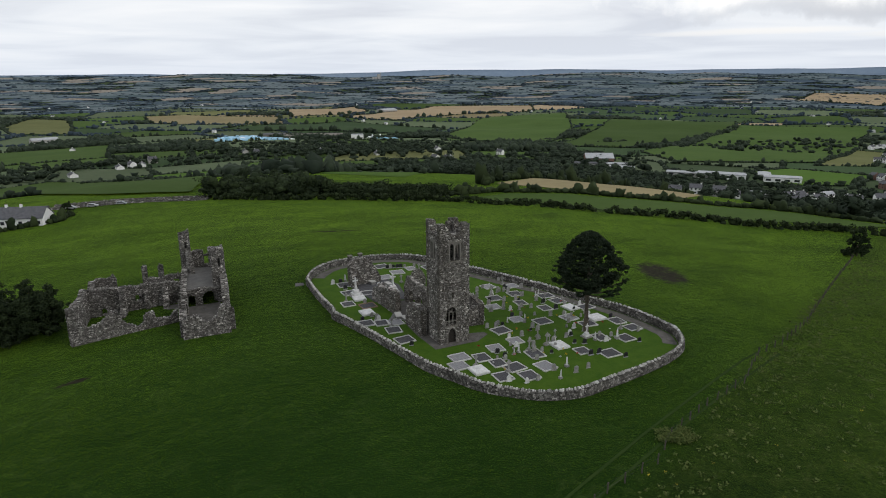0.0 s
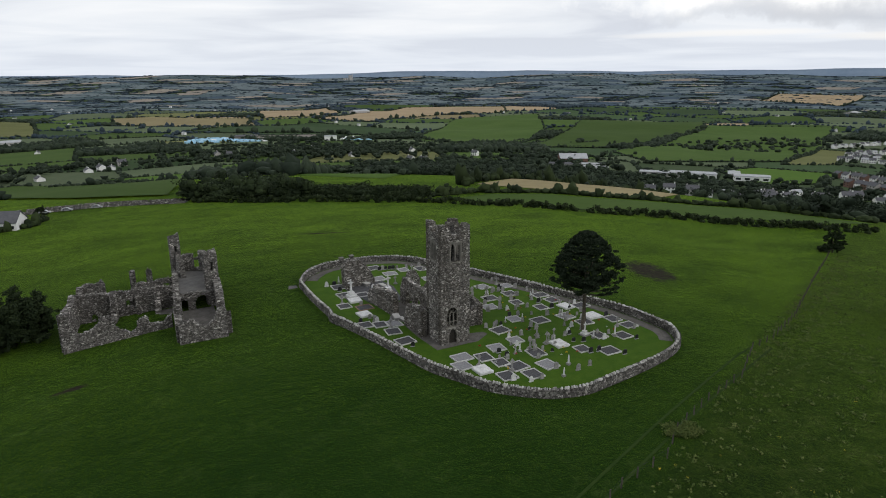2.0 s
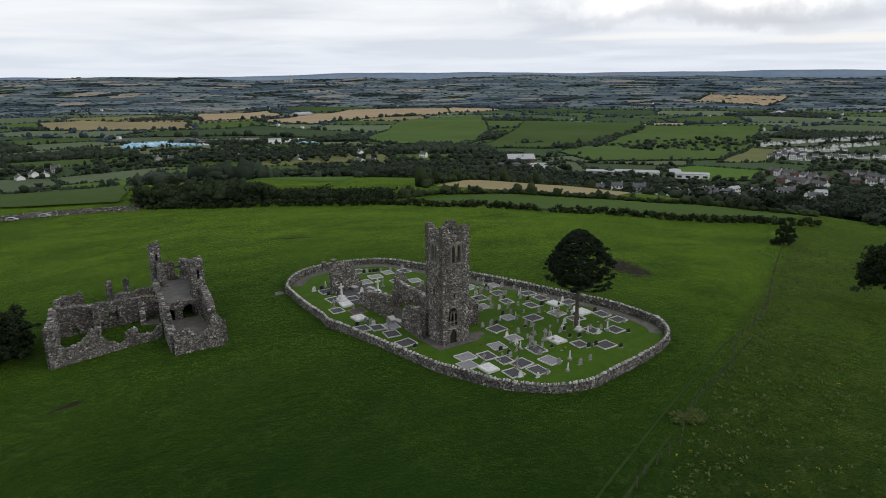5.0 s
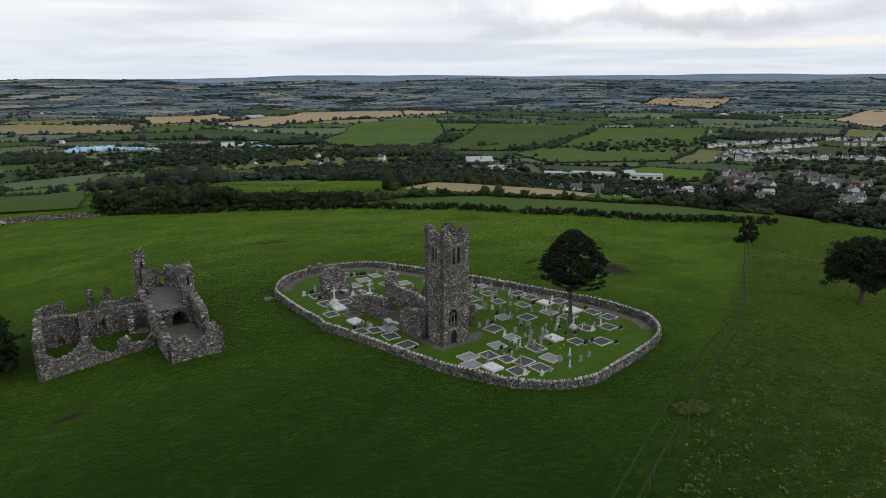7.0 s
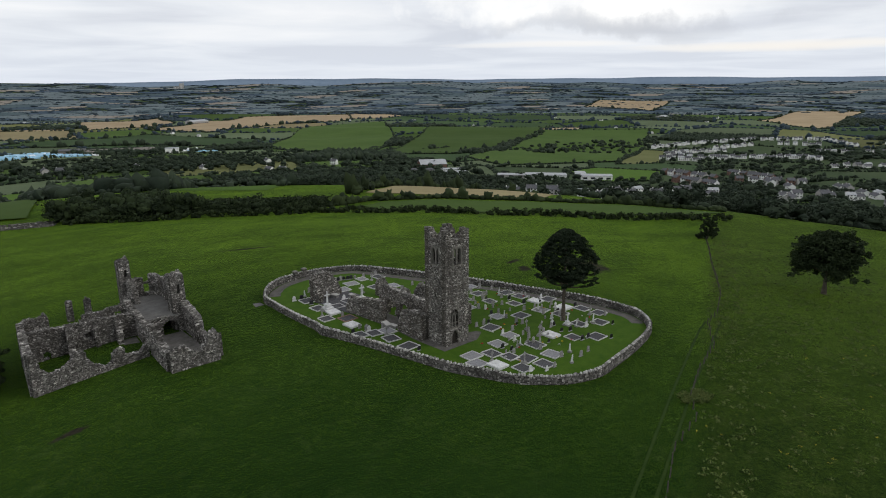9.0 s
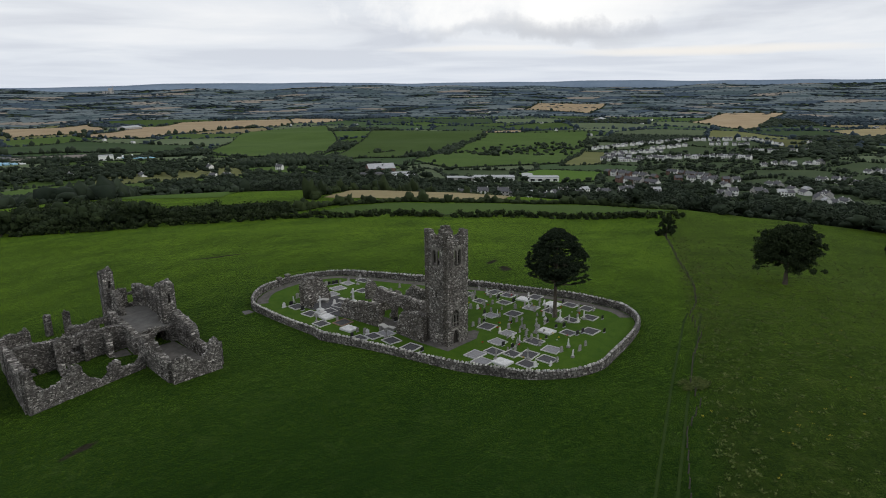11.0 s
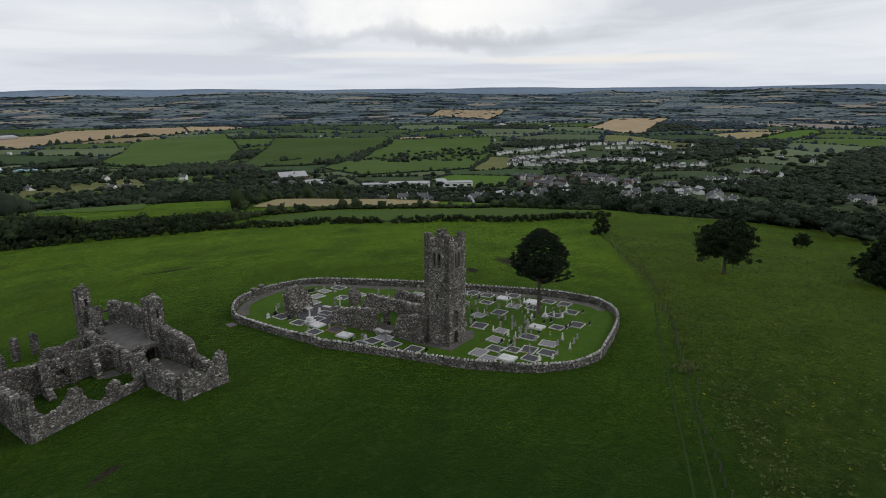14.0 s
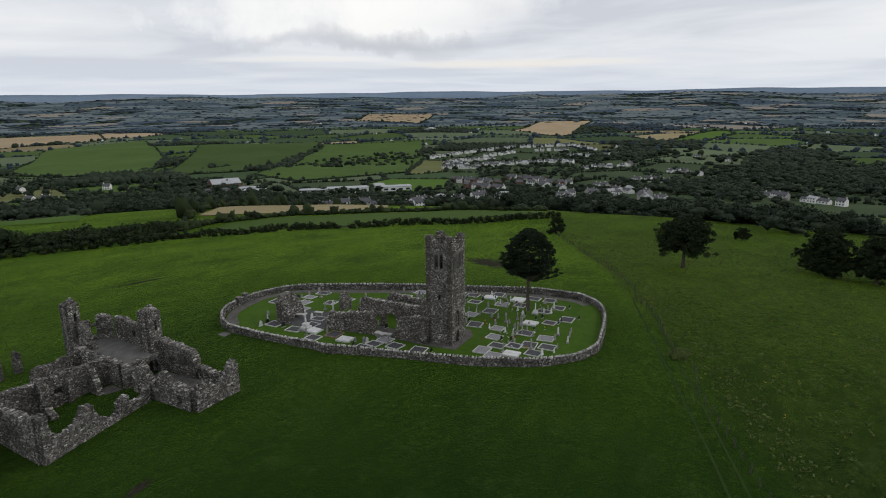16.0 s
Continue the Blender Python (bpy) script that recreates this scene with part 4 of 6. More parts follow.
    turret = lambda nm, x0, y0, x1, y1, z, sd: [R(nm, (x0, y0 + 0.35), (x1, y0 + 0.35), 0.7, [(0, z), (x1 - x0, z - 0.3)], [((x1 - x0) / 2 - 0.2, z - 3.2, (x1 - x0) / 2 + 0.25, z - 1.6, 0)], sd),
        R(nm, (x0, y1 - 0.35), (x1, y1 - 0.35), 0.7, [(0, z - 0.2), (x1 - x0, z + 0.2)], (), sd + 1), R(nm, (x0 + 0.35, y0 + 0.7), (x0 + 0.35, y1 - 0.7), 0.7, [(0, z), (y1 - y0 - 1.4, z)], (), sd + 2),
        R(nm, (x1 - 0.35, y0 + 0.7), (x1 - 0.35, y1 - 0.7), 0.7, [(0, z), (y1 - y0 - 1.4, z)], (), sd + 3)]
    turret("stair_turret", -28.1, 38.2, -25.8, 40.6, 8.8, 52)
    turret("corner_turret", -32.6, 50.9, -30.7, 53.0, 9.5, 60)
    for x, y, z, sd in ((-39.5, 59.9, 1.5, 70), (-36.4, 60.1, 1.45, 71)):
        p = thing("standing_pier", "lone weathered rubble pier of a fallen wall", "ruin")
        rubble("pier_shaft", (x - 0.55, y), (x + 0.5, y + 0.1), 0.8, -2.9, [(0, z - 0.5), (0.4, z), (1.1, z - 0.2)], p, STONE2, (), 0.25, 1.3, seed=sd)


college()


# ---- graves ----
GRAVE_GROUP = "graves in the churchyard"


def grave_plot(x, y, w, l, tone, turn=0.0):
    """A kerbed plot: four kerbs round a bed of chippings or under a slab."""
    kerb = {"l": KERB, "w": MARBLE, "g": KERB, "d": KERB, "b": REDKERB}[tone]
    bed = {"l": PALECHIP, "w": MARBLE, "g": CHIPS, "d": DARKCHIP, "b": DARKCHIP}[tone]
    words = {"l": "pale limestone kerbed grave with light chippings on the lawn", "w": "white marble slab grave with a raised kerb on the lawn", "g": "grey kerbed grave filled with grey chippings",
             "d": "kerbed grave filled with dark chippings on the lawn", "b": "red sandstone kerbed grave filled with dark chippings"}[tone]
    g = thing("grave_plot", words, "grave", GRAVE_GROUP, pose(x, y, H(x, y), 0, 0, turn))
    hgt = 0.32 if tone == "w" else 0.22
    k = 0.12
    a, b = w / 2, l / 2
    for q in ((-a, -b, a, -b + k), (-a, b - k, a, b), (-a, -b + k, -a + k, b - k), (a - k, -b + k, a, b - k)):
        part("kerb", box(q[0], q[1], -0.15, q[2], q[3], hgt, 0.02), kerb, g)
    top = hgt + 0.05 if tone == "w" else hgt - 0.11
    bm = box(-a + k + 0.002, -b + k + 0.002, -0.1, a - k - 0.002, b - k - 0.002, top)
    part("slab" if tone == "w" else "bed", bm, bed, g)
    return g


def headstone(kind):
    """One headstone of each kind, at the origin."""
    if kind == "cross":
        g = thing("celtic_cross", "weathered grey stone celtic cross on a stepped plinth", "cross", GRAVE_GROUP)
        part("plinth", box(-0.45, -0.35, -0.2, 0.45, 0.35, 0.25, 0.03), LIMESTONE, g)
        part("plinth", box(-0.3, -0.22, 0.25, 0.3, 0.22, 0.5, 0.03), LIMESTONE, g)
        part("shaft", tube([(0, 0, 0.5), (0, 0, 2.2)], [0.17, 0.12], 4), LIMESTONE, g)
        part("arm", box(-0.42, -0.075, 1.62, 0.42, 0.075, 1.84, 0.02), LIMESTONE, g)
        part("ring", tube([(0.3 * math.cos(a), 0, 1.73 + 0.3 * math.sin(a)) for a in [k * math.tau / 14 for k in range(15)]], [0.05] * 15, 5), LIMESTONE, g)
    elif kind == "tall_cross":
        g = thing("tall_cross", "tall white stone cross on a broad stepped plinth", "cross", GRAVE_GROUP)
        for i, (s, z0, z1) in enumerate(((0.95, -0.2, 0.3), (0.68, 0.3, 0.65), (0.45, 0.65, 1.15))):
            part("plinth", box(-s, -s, z0, s, s, z1, 0.04), MARBLE if i else LIMESTONE, g)
        part("shaft", tube([(0, 0, 1.15), (0, 0, 3.2)], [0.2, 0.13], 4), MARBLE, g)
        part("arm", box(-0.48, -0.09, 2.5, 0.48, 0.09, 2.72, 0.02), MARBLE, g)
    elif kind == "obelisk":
        g = thing("obelisk", "slim pale stone obelisk on a square plinth", "obelisk", GRAVE_GROUP)
        part("plinth", box(-0.3, -0.3, -0.2, 0.3, 0.3, 0.4, 0.03), LIMESTONE, g)
        part("shaft", tube([(0, 0, 0.4), (0, 0, 1.55), (0, 0, 1.75)], [0.23, 0.13, 0.02], 4), MARBLE, g)
    elif kind == "black":
        g = thing("black_headstone", "polished black granite headstone on a low base", "headstone", GRAVE_GROUP)
        part("base", box(-0.48, -0.17, -0.2, 0.48, 0.17, 0.17, 0.02), GRANITE, g)
        part("tablet", prism([(-0.4, 0.17), (0.4, 0.17), (0.4, 0.85), (0.2, 1.0), (-0.2, 1.0), (-0.4, 0.85)], -0.06, 0.06), BLACK, g)
    elif kind == "tomb":
        g = thing("table_tomb", "grey stone chest tomb with an overhanging lid", "tomb", GRAVE_GROUP)
        part("chest", box(-0.42, -0.85, -0.2, 0.42, 0.85, 0.62, 0.02), LIMESTONE, g)
        part("lid", box(-0.56, -1.0, 0.62, 0.56, 1.0, 0.76, 0.03), CAPSTONE, g)
    elif kind == "white":
        g = thing("white_headstone", "white marble headstone with a scrolled top", "headstone", GRAVE_GROUP)
        part("base", box(-0.45, -0.18, -0.2, 0.45, 0.18, 0.2, 0.02), MARBLE, g)
        part("tablet", prism([(-0.36, 0.2), (0.36, 0.2), (0.36, 0.8), (0.24, 0.86), (0.18, 1.05), (0, 1.12), (-0.18, 1.05), (-0.24, 0.86), (-0.36, 0.8)], -0.07, 0.07), MARBLE, g)
    else:
        g = thing("headstone", "weathered grey upright headstone with a rounded top", "headstone", GRAVE_GROUP)
        part("tablet", prism([(-0.36, -0.3), (0.36, -0.3), (0.36, 0.85)] + [(0.36 * math.cos(a), 0.85 + 0.3 * math.sin(a)) for a in [k * math.pi / 6 for k in range(1, 6)]] + [(-0.36, 0.85)], -0.07, 0.07), LIMESTONE, g)
        part("base", box(-0.46, -0.15, -0.2, 0.46, 0.15, 0.12, 0.02), LIMESTONE, g)
    return g


def churchyard():
    near = [(15.3, 10.9, "l"), (11.1, 1.0, "d"), (11.0, -3.5, "l"), (16.1, -7.8, "w"), (11.1, -8.8, "g"), (10.2, -12.8, "l"), (0.6, -5.2, "l"), (-0.7, -7.6, "l"), (3.5, -6.6, "d"),
            (1.1, -10.1, "w"), (4.7, -9.2, "d"), (6.1, -11.3, "d"), (3.2, -13.1, "d"), (6.6, -14.3, "g"), (6.9, -4.6, "l"), (18.1, -10.8, "g"), (21.3, -13.1, "d"), (23.9, -7.7, "g")]
    far = [(27.3, -9.5, "d"), (31.4, -6.4, "g"), (31.0, -3.1, "g"), (30.4, 4.5, "g"), (27.6, 5.2, "w"), (23.4, 6.8, "g"), (24.4, 1.2, "l"), (15.9, 4.0, "l"), (28.6, -0.6, "w"), (25.6, -2.3, "d"),
           (17.9, 14.9, "g"), (20.9, 10.8, "g"), (24.6, 20.0, "l"), (27.3, 12.4, "d"), (27.6, 9.1, "g"), (22.6, 15.6, "g"), (20.2, 21.4, "l"), (13.8, 15.4, "l"), (19.4, 1.6, "g")]
    north = [(-4.5, 34.7, "g"), (-5.2, 29.4, "d"), (-4.4, 25.6, "w"), (-7.1, 23.6, "g"), (-4.2, 21.2, "b"), (-5.5, 17.9, "w"), (-4.9, 12.3, "g"), (-2.7, 11.6, "l"), (-4.2, 8.6, "d"),
             (-4.1, 4.2, "d"), (-7.2, 13.3, "g"), (1.2, 29.0, "g"), (-2.0, 28.0, "g"), (4.5, 35.9, "l"), (8.0, 38.2, "l"), (15.2, 38.8, "g"), (11.6, 39.6, "l"), (10.2, 33.0, "g"), (13.4, 31.2, "l"), (6.6, 44.0, "g")]
    n = 0
    for lst in (near, far, north):
        for x, y, tone in lst:
            n += 1
            w, l = rng.uniform(2.0, 2.7), rng.uniform(2.3, 2.8)
            if tone == "w":
                w, l = 2.2, 2.6
            if n % 5 == 2:
                w = 2.8
            grave_plot(x, y, w, l, tone, rng.uniform(-7, 7))
    made = {}

    def stone(kind, x, y, size=1.0, face=None):
        lean = rng.uniform(-3, 3), rng.uniform(-3, 3)
        m = pose(x, y, H(x, y), *lean, (rng.uniform(-12, 12) if face is None else face)) @ Matrix.Diagonal((size, size, size, 1))
        if kind not in made:
            made[kind] = headstone(kind)
            made[kind].matrix_basis = m
        else:
            c = copy_thing(made[kind], m)
            c.scale = (size, size, size)

    kinds = {"s": "stone", "k": "black", "x": "cross", "X": "tall_cross", "o": "obelisk", "t": "white", "w": "white", "r": "tomb"}
    rows_a = [(10.6, 6.2, "t"), (9.7, 3.0, "s"), (12.0, 3.5, "s"), (17.5, 5.3, "s"), (16.5, 2.5, "s"), (10.1, -5.3, "t"), (24.5, 9.1, "k"), (24.3, 10.9, "s"), (24.9, 5.7, "k"), (22.1, 3.2, "s"),
              (28.5, 8.6, "s"), (16.6, -1.2, "s"), (15.1, -3.5, "x"), (14.6, -4.3, "s"), (14.5, -6.7, "x"), (12.5, -8.5, "s"), (16.4, -6.0, "t"), (19.0, -5.5, "s"), (20.2, -4.8, "t"), (22.4, -2.9, "w"),
              (22.0, -6.6, "X"), (26.0, -9.1, "o"), (23.8, -9.2, "w"), (28.4, -11.4, "k"), (22.6, -15.0, "k"), (18.4, -12.4, "k"), (19.8, -12.5, "k")]
    rows_b = [(20.1, -8.7, "k"), (10.0, -16.7, "o"), (12.9, -14.1, "o"), (13.0, -16.1, "s"), (15.4, -15.7, "s"), (31.3, -7.9, "s"), (1.5, -8.5, "x"), (4.6, -12.2, "x"), (11.5, -8.0, "s"), (3.3, -14.5, "w"),
              (5.2, -15.9, "t"), (7.0, -15.9, "s"), (10.6, -14.3, "s"), (10.4, -10.4, "s"), (6.3, -6.2, "k"), (6.6, -7.8, "k"), (-3.4, 37.4, "o"), (-5.0, 32.2, "k"), (-4.4, 27.4, "X"), (2.6, 26.6, "X"),
              (-5.3, 15.9, "s"), (-3.9, 1.9, "k"), (7.2, 42.0, "k"), (7.9, 42.0, "s"), (8.6, 42.0, "k"), (9.3, 41.6, "k"), (10.0, 41.4, "k")]
    rows_c = [(10.8, 41.1, "s"), (15.2, 37.2, "s"), (15.7, 40.4, "s"), (-0.9, 12.2, "r"), (-1.5, 13.4, "r"), (-5.0, 14.3, "s"), (0.7, 33.0, "r"), (3.1, 30.5, "r"), (12.6, 37.5, "x"), (12.9, 40.8, "s"),
              (20.8, 18.2, "s"), (22.5, 19.2, "k"), (22.0, 17.0, "s"), (21.3, 13.1, "s"), (23.3, 14.1, "s"), (26.4, 21.4, "s"), (25.7, 18.3, "s"), (26.8, 16.0, "s"), (23.5, 21.6, "x"), (24.0, 24.0, "s"),
              (18.9, 13.2, "s"), (16.5, 9.3, "s"), (17.3, 8.3, "t"), (20.0, 9.0, "s"), (21.3, 8.0, "s"), (14.0, 9.3, "s"), (16.4, 0.0, "s")]
    rows_d = [(13.0, -2.2, "s"), (12.5, -6.2, "s"), (28.4, 2.0, "s"), (23.2, -0.4, "s"), (3.0, 8.0, "s"), (2.4, 14.6, "k"), (3.4, 17.0, "s"), (7.0, 9.0, "s"), (7.6, 14.0, "s"), (12.0, 12.0, "s"), (12.8, 17.5, "x"),
              (11.8, 22.0, "s"), (14.6, 24.5, "s"), (17.0, 20.0, "s"), (13.0, 27.5, "s"), (9.6, 24.6, "t"), (6.4, 25.4, "s"), (16.8, 29.0, "s"), (6.2, 31.4, "x"), (1.6, 38.6, "s"), (-1.2, 39.4, "s"), (3.6, 41.0, "s"),
              (-6.2, 36.5, "t"), (18.6, 17.2, "t")]
    for lst in (rows_a, rows_b, rows_c, rows_d):
        for x, y, k in lst:
            stone(kinds[k], x, y, rng.uniform(0.72, 1.0) if k != "X" else (1.15 if y > 20 else 0.7))
    for i in range(84):
        x, y = rng.uniform(5, 30), rng.uniform(-15, 22)
        if y < 5.5 - 0.6 * x + 0.02 * x * x - 12 or (x < 11 and y > -2) or (x > 24 and y > 14):
            continue
        stone(("stone", "stone", "obelisk", "cross", "stone", "black")[i % 6], x, y, rng.uniform(0.55, 0.85))
    # a headstone at the head of most plots
    for i, (x, y, tone) in enumerate(near[:6] + far[2:12] + north[:12]):
        if i % 4 != 1:
            stone(("stone", "black", "white", "stone", "cross")[i % 5], x + rng.uniform(-0.3, 0.3), y + 1.55, rng.uniform(0.75, 0.95))



def grave_flowers():
    for nm, col, words in (("red_flowers", (0.35, 0.02, 0.03), "small red flower bunches on graves"), ("yellow_flowers", (0.45, 0.33, 0.02), "small yellow flower bunches on graves"), ("white_flowers", (0.6, 0.6, 0.58), "small white flower bunches on graves")):
        cs = []
        for _ in range(16):
            x, y = rng.uniform(4, 29), rng.uniform(-13, 16)
            if x > 7 or y < -3:
                cs.append((x, y, H(x, y) + 0.3))
        v, f = leaf_cloud(cs, [0.22] * len(cs), 16, 0.09, 0.6)
        tagged(put(nm, as_mesh(nm, v, f, leaf_material(nm, tuple(k * 0.5 for k in col), col))), words, "flowers", kind="stuff")


churchyard()


# ---- trees ----
def leaf_cloud(centres, radii, per, size, flat=0.7, droop=0.0):
    """Small leaf blades strewn through clumps; one triangle pair each."""
    c, r = np.repeat(np.array(centres), per, 0), np.repeat(np.array(radii), per, 0)
    n = len(c)
    d = nrg.normal(size=(n, 3))
    d /= np.linalg.norm(d, axis=1)[:, None]
    p = c + d * (r * nrg.random(n) ** 0.45)[:, None] * np.array([1, 1, flat])
    a = nrg.normal(size=(n, 3))
    a[:, 2] = a[:, 2] * 0.5 - droop
    a /= np.linalg.norm(a, axis=1)[:, None]
    b = np.cross(a, nrg.normal(size=(n, 3)))
    b /= np.linalg.norm(b, axis=1)[:, None]
    s = size * nrg.uniform(0.6, 1.4, n)[:, None]
    verts = np.stack([p - a * s, p + b * s * 0.55, p + a * s, p - b * s * 0.55], 1).reshape(-1, 3)
    faces = np.arange(4 * n).reshape(-1, 4)
    return verts.tolist(), faces.tolist()


grave_flowers()


def limb_line(a, b, sag, n=4):
    a, b = Vector(a), Vector(b)
    return [a.lerp(b, i / n) + Vector((0.12 * jit(i, int(b.x * 9), 1), 0.12 * jit(i, int(b.y * 9), 2), sag * math.sin(math.pi * i / n))) for i in range(n + 1)]


def tree(name, x, y, tall, crown_z, wide, material, words, category, clumps=90, per=70, leaf=0.3, trunk=0.4, dome=False, group=""):
    t = thing(name, words, category, group)
    g = H(x, y)
    part("trunk", tube([(x, y, g - 0.3), (x + 0.05, y, g + 0.5), (x, y + 0.05, g + tall * 0.4), (x + 0.1, y, g + tall * 0.8)], [trunk * 1.5, trunk, trunk * 0.75, trunk * 0.2], 9), BARK, t)
    centres, radii = [], []
    if dome:
        # tiers of level sprays under a rounded head, widest low down
        for i in range(clumps):
            a = rng.random() * math.tau
            h = (rng.randrange(15) + rng.gauss(0.5, 0.16)) / 15
            lim = float(np.interp(h, (0, 0.08, 0.2, 0.32, 0.52, 0.72, 0.88, 0.97, 1.0), (0.25, 0.62, 0.95, 1.0, 0.86, 0.66, 0.40, 0.18, 0.05)))
            lim *= 0.92 + 0.10 * math.sin(3 * a + 1 + 5 * h) + 0.06 * math.sin(9 * a + 20 * h)
            rr = lim * (rng.uniform(0.72, 1.03) if i % 3 else math.sqrt(rng.random()))
            centres.append((x + wide / 2 * rr * math.cos(a), y + wide / 2 * rr * math.sin(a), g + crown_z + (tall - crown_z) * h - 0.5 * (1 - rr) * (h < 0.4)))
            radii.append(rng.uniform(0.30, 0.62))
        # long bare boughs rising from the trunk, tufted at their ends
        for i in range(17):
            a = i * math.tau / 17 + rng.uniform(-0.2, 0.2)
            l = wide / 2 * rng.uniform(0.7, 1.08)
            z0 = g + crown_z + rng.uniform(-1.0, 1.4)
            e = (x + l * math.cos(a), y + l * math.sin(a), z0 + rng.uniform(0.9, 2.0))
            part("bough", tube(limb_line((x, y, z0 - 0.6), e, -0.35), [0.17, 0.13, 0.10, 0.07, 0.03], 5), BARK, t)
            for k in (0.62, 0.72, 0.8, 0.87, 0.93, 1.0):
                centres.append((x + l * k * math.cos(a) + rng.uniform(-.35, .35), y + l * k * math.sin(a) + rng.uniform(-.35, .35), z0 - 0.5 + 1.9 * k * k))
                radii.append(rng.uniform(0.35, 0.6))
    else:
        # leafy boughs at uneven lengths, with gaps between them
        heads = []
        for i in range(max(16, clumps // 11)):
            a, h = i * 2.39996 + rng.uniform(-0.3, 0.3), rng.random()
            lim = float(np.interp(h, (0, 0.15, 0.4, 0.7, 0.9, 1.0), (0.82, 1.0, 0.98, 0.74, 0.42, 0.1))) * rng.uniform(0.72, 1.05) * (0.92 + 0.14 * math.sin(a * 2 + x))
            lim *= 0.25 + 0.75 * math.sqrt(rng.random()) if i % 4 == 0 else 1.0
            heads.append((x + wide * 0.43 * lim * math.cos(a), y + wide * 0.43 * lim * math.sin(a), g + crown_z + (tall - crown_z) * (0.05 + 0.85 * h)))
        for i in range(clumps):
            c = heads[i % len(heads)]
            k = wide * 0.092
            centres.append((c[0] + rng.gauss(0, k), c[1] + rng.gauss(0, k), max(g + crown_z * 0.9, c[2] + rng.gauss(0, k * 0.6))))
            radii.append(wide * rng.uniform(0.04, 0.075))
        for c in heads[::2]:
            z0 = g + crown_z * rng.uniform(0.8, 1.0) + 0.3 * (c[2] - g - crown_z)
            part("limb", tube(limb_line((x, y, z0), c, 0.3), [trunk * 0.45, trunk * 0.34, trunk * 0.24, trunk * 0.15, trunk * 0.06], 6), BARK, t)
    v, f = leaf_cloud(centres, radii, per, leaf, 0.42 if dome else 0.75)
    put("crown", as_mesh("crown", v, f, material), t)
    return t


tree("cypress_tree", 23.4, -4.6, 16.3, 7.7, 11.2, PINE, "dark green cypress with a bare trunk and domed crown among graves", "tree", 980, 64, 0.13, 0.46, True)
tree("oak_tree", 91.5, -24.4, 14.2, 4.9, 14.5, LEAF, "broad dark green oak standing alone in rough pasture", "tree", 620, 70, 0.24, 0.6)
tree("hawthorn_bush", 147.0, 29.3, 6.4, 0.6, 7.2, LEAF, "round dark hawthorn beside the wire fence", "bush", 240, 60, 0.22, 0.2)
tree("beech_tree", 113.0, -59.5, 13.2, 1.6, 13.5, LEAF, "large dense dark green beech in rough pasture", "tree", 620, 70, 0.26, 0.55)
tree("beech_tree", 109.5, -71.0, 12.5, 1.4, 13.5, LEAF, "large dense dark green beech in rough pasture", "tree", 560, 70, 0.26, 0.5)
tree("thorn_bush", 109.0, -60.5, 4.6, 0.4, 5.0, LEAF, "low rounded thorn bush under the beeches", "bush", 110, 50, 0.28, 0.15)
tree("thorn_bush", 172.0, -35.0, 5.0, 0.6, 7.0, LEAF, "low rounded thorn bush alone in pasture", "bush", 110, 50, 0.32, 0.2)
tree("elder_tree", -57.2, 40.0, 8.8, 0.6, 10.2, LEAF, "dense dark elder tree against the ruined college wall", "tree", 640, 70, 0.19, 0.3)
tree("elder_tree", -64.2, 45.0, 8.0, 0.4, 10.5, LEAF, "dense dark elder tree against the ruined college wall", "tree", 560, 70, 0.19, 0.3)
tree("elder_tree", -61.5, 37.6, 6.4, 0.4, 8.0, LEAF, "dense dark elder tree against the ruined college wall", "tree", 400, 70, 0.19, 0.25)


# ---- fence ----
FENCE = [(147, 30), (129, 20.5), (98, 4.5), (65, -13.2), (50, -19.6), (42, -21.6), (32, -27.6), (22.4, -30.2), (13.2, -33.6), (8, -37), (0, -38.6), (-12, -44), (-24, -49)]


def wire_fence():
    f = thing("wire_fence", "old wooden post and wire fence through rank grass", "fence")
    pts = []
    for (ax, ay), (bx, by) in zip(FENCE, FENCE[1:]):
        n = max(1, round(math.hypot(bx - ax, by - ay) / 2.6))
        pts += [(ax + (bx - ax) * i / n, ay + (by - ay) * i / n) for i in range(n)]
    tops = []
    for i, (x, y) in enumerate(pts):
        z, t = H(x, y), rng.uniform(1.1, 1.35)
        dx, dy = rng.uniform(-0.1, 0.1), rng.uniform(-0.1, 0.1)
        part("post", tube([(x, y, z - 0.3), (x + dx, y + dy, z + t)], [0.085, 0.075], 6), POSTWOOD, f)
        tops.append((x + dx, y + dy, z + t))
    for h in (0.12, 0.6):
        part("wire", tube([(x, y, z - h) for x, y, z in tops], [0.006] * len(tops), 3), WIRE, f)


wire_fence()


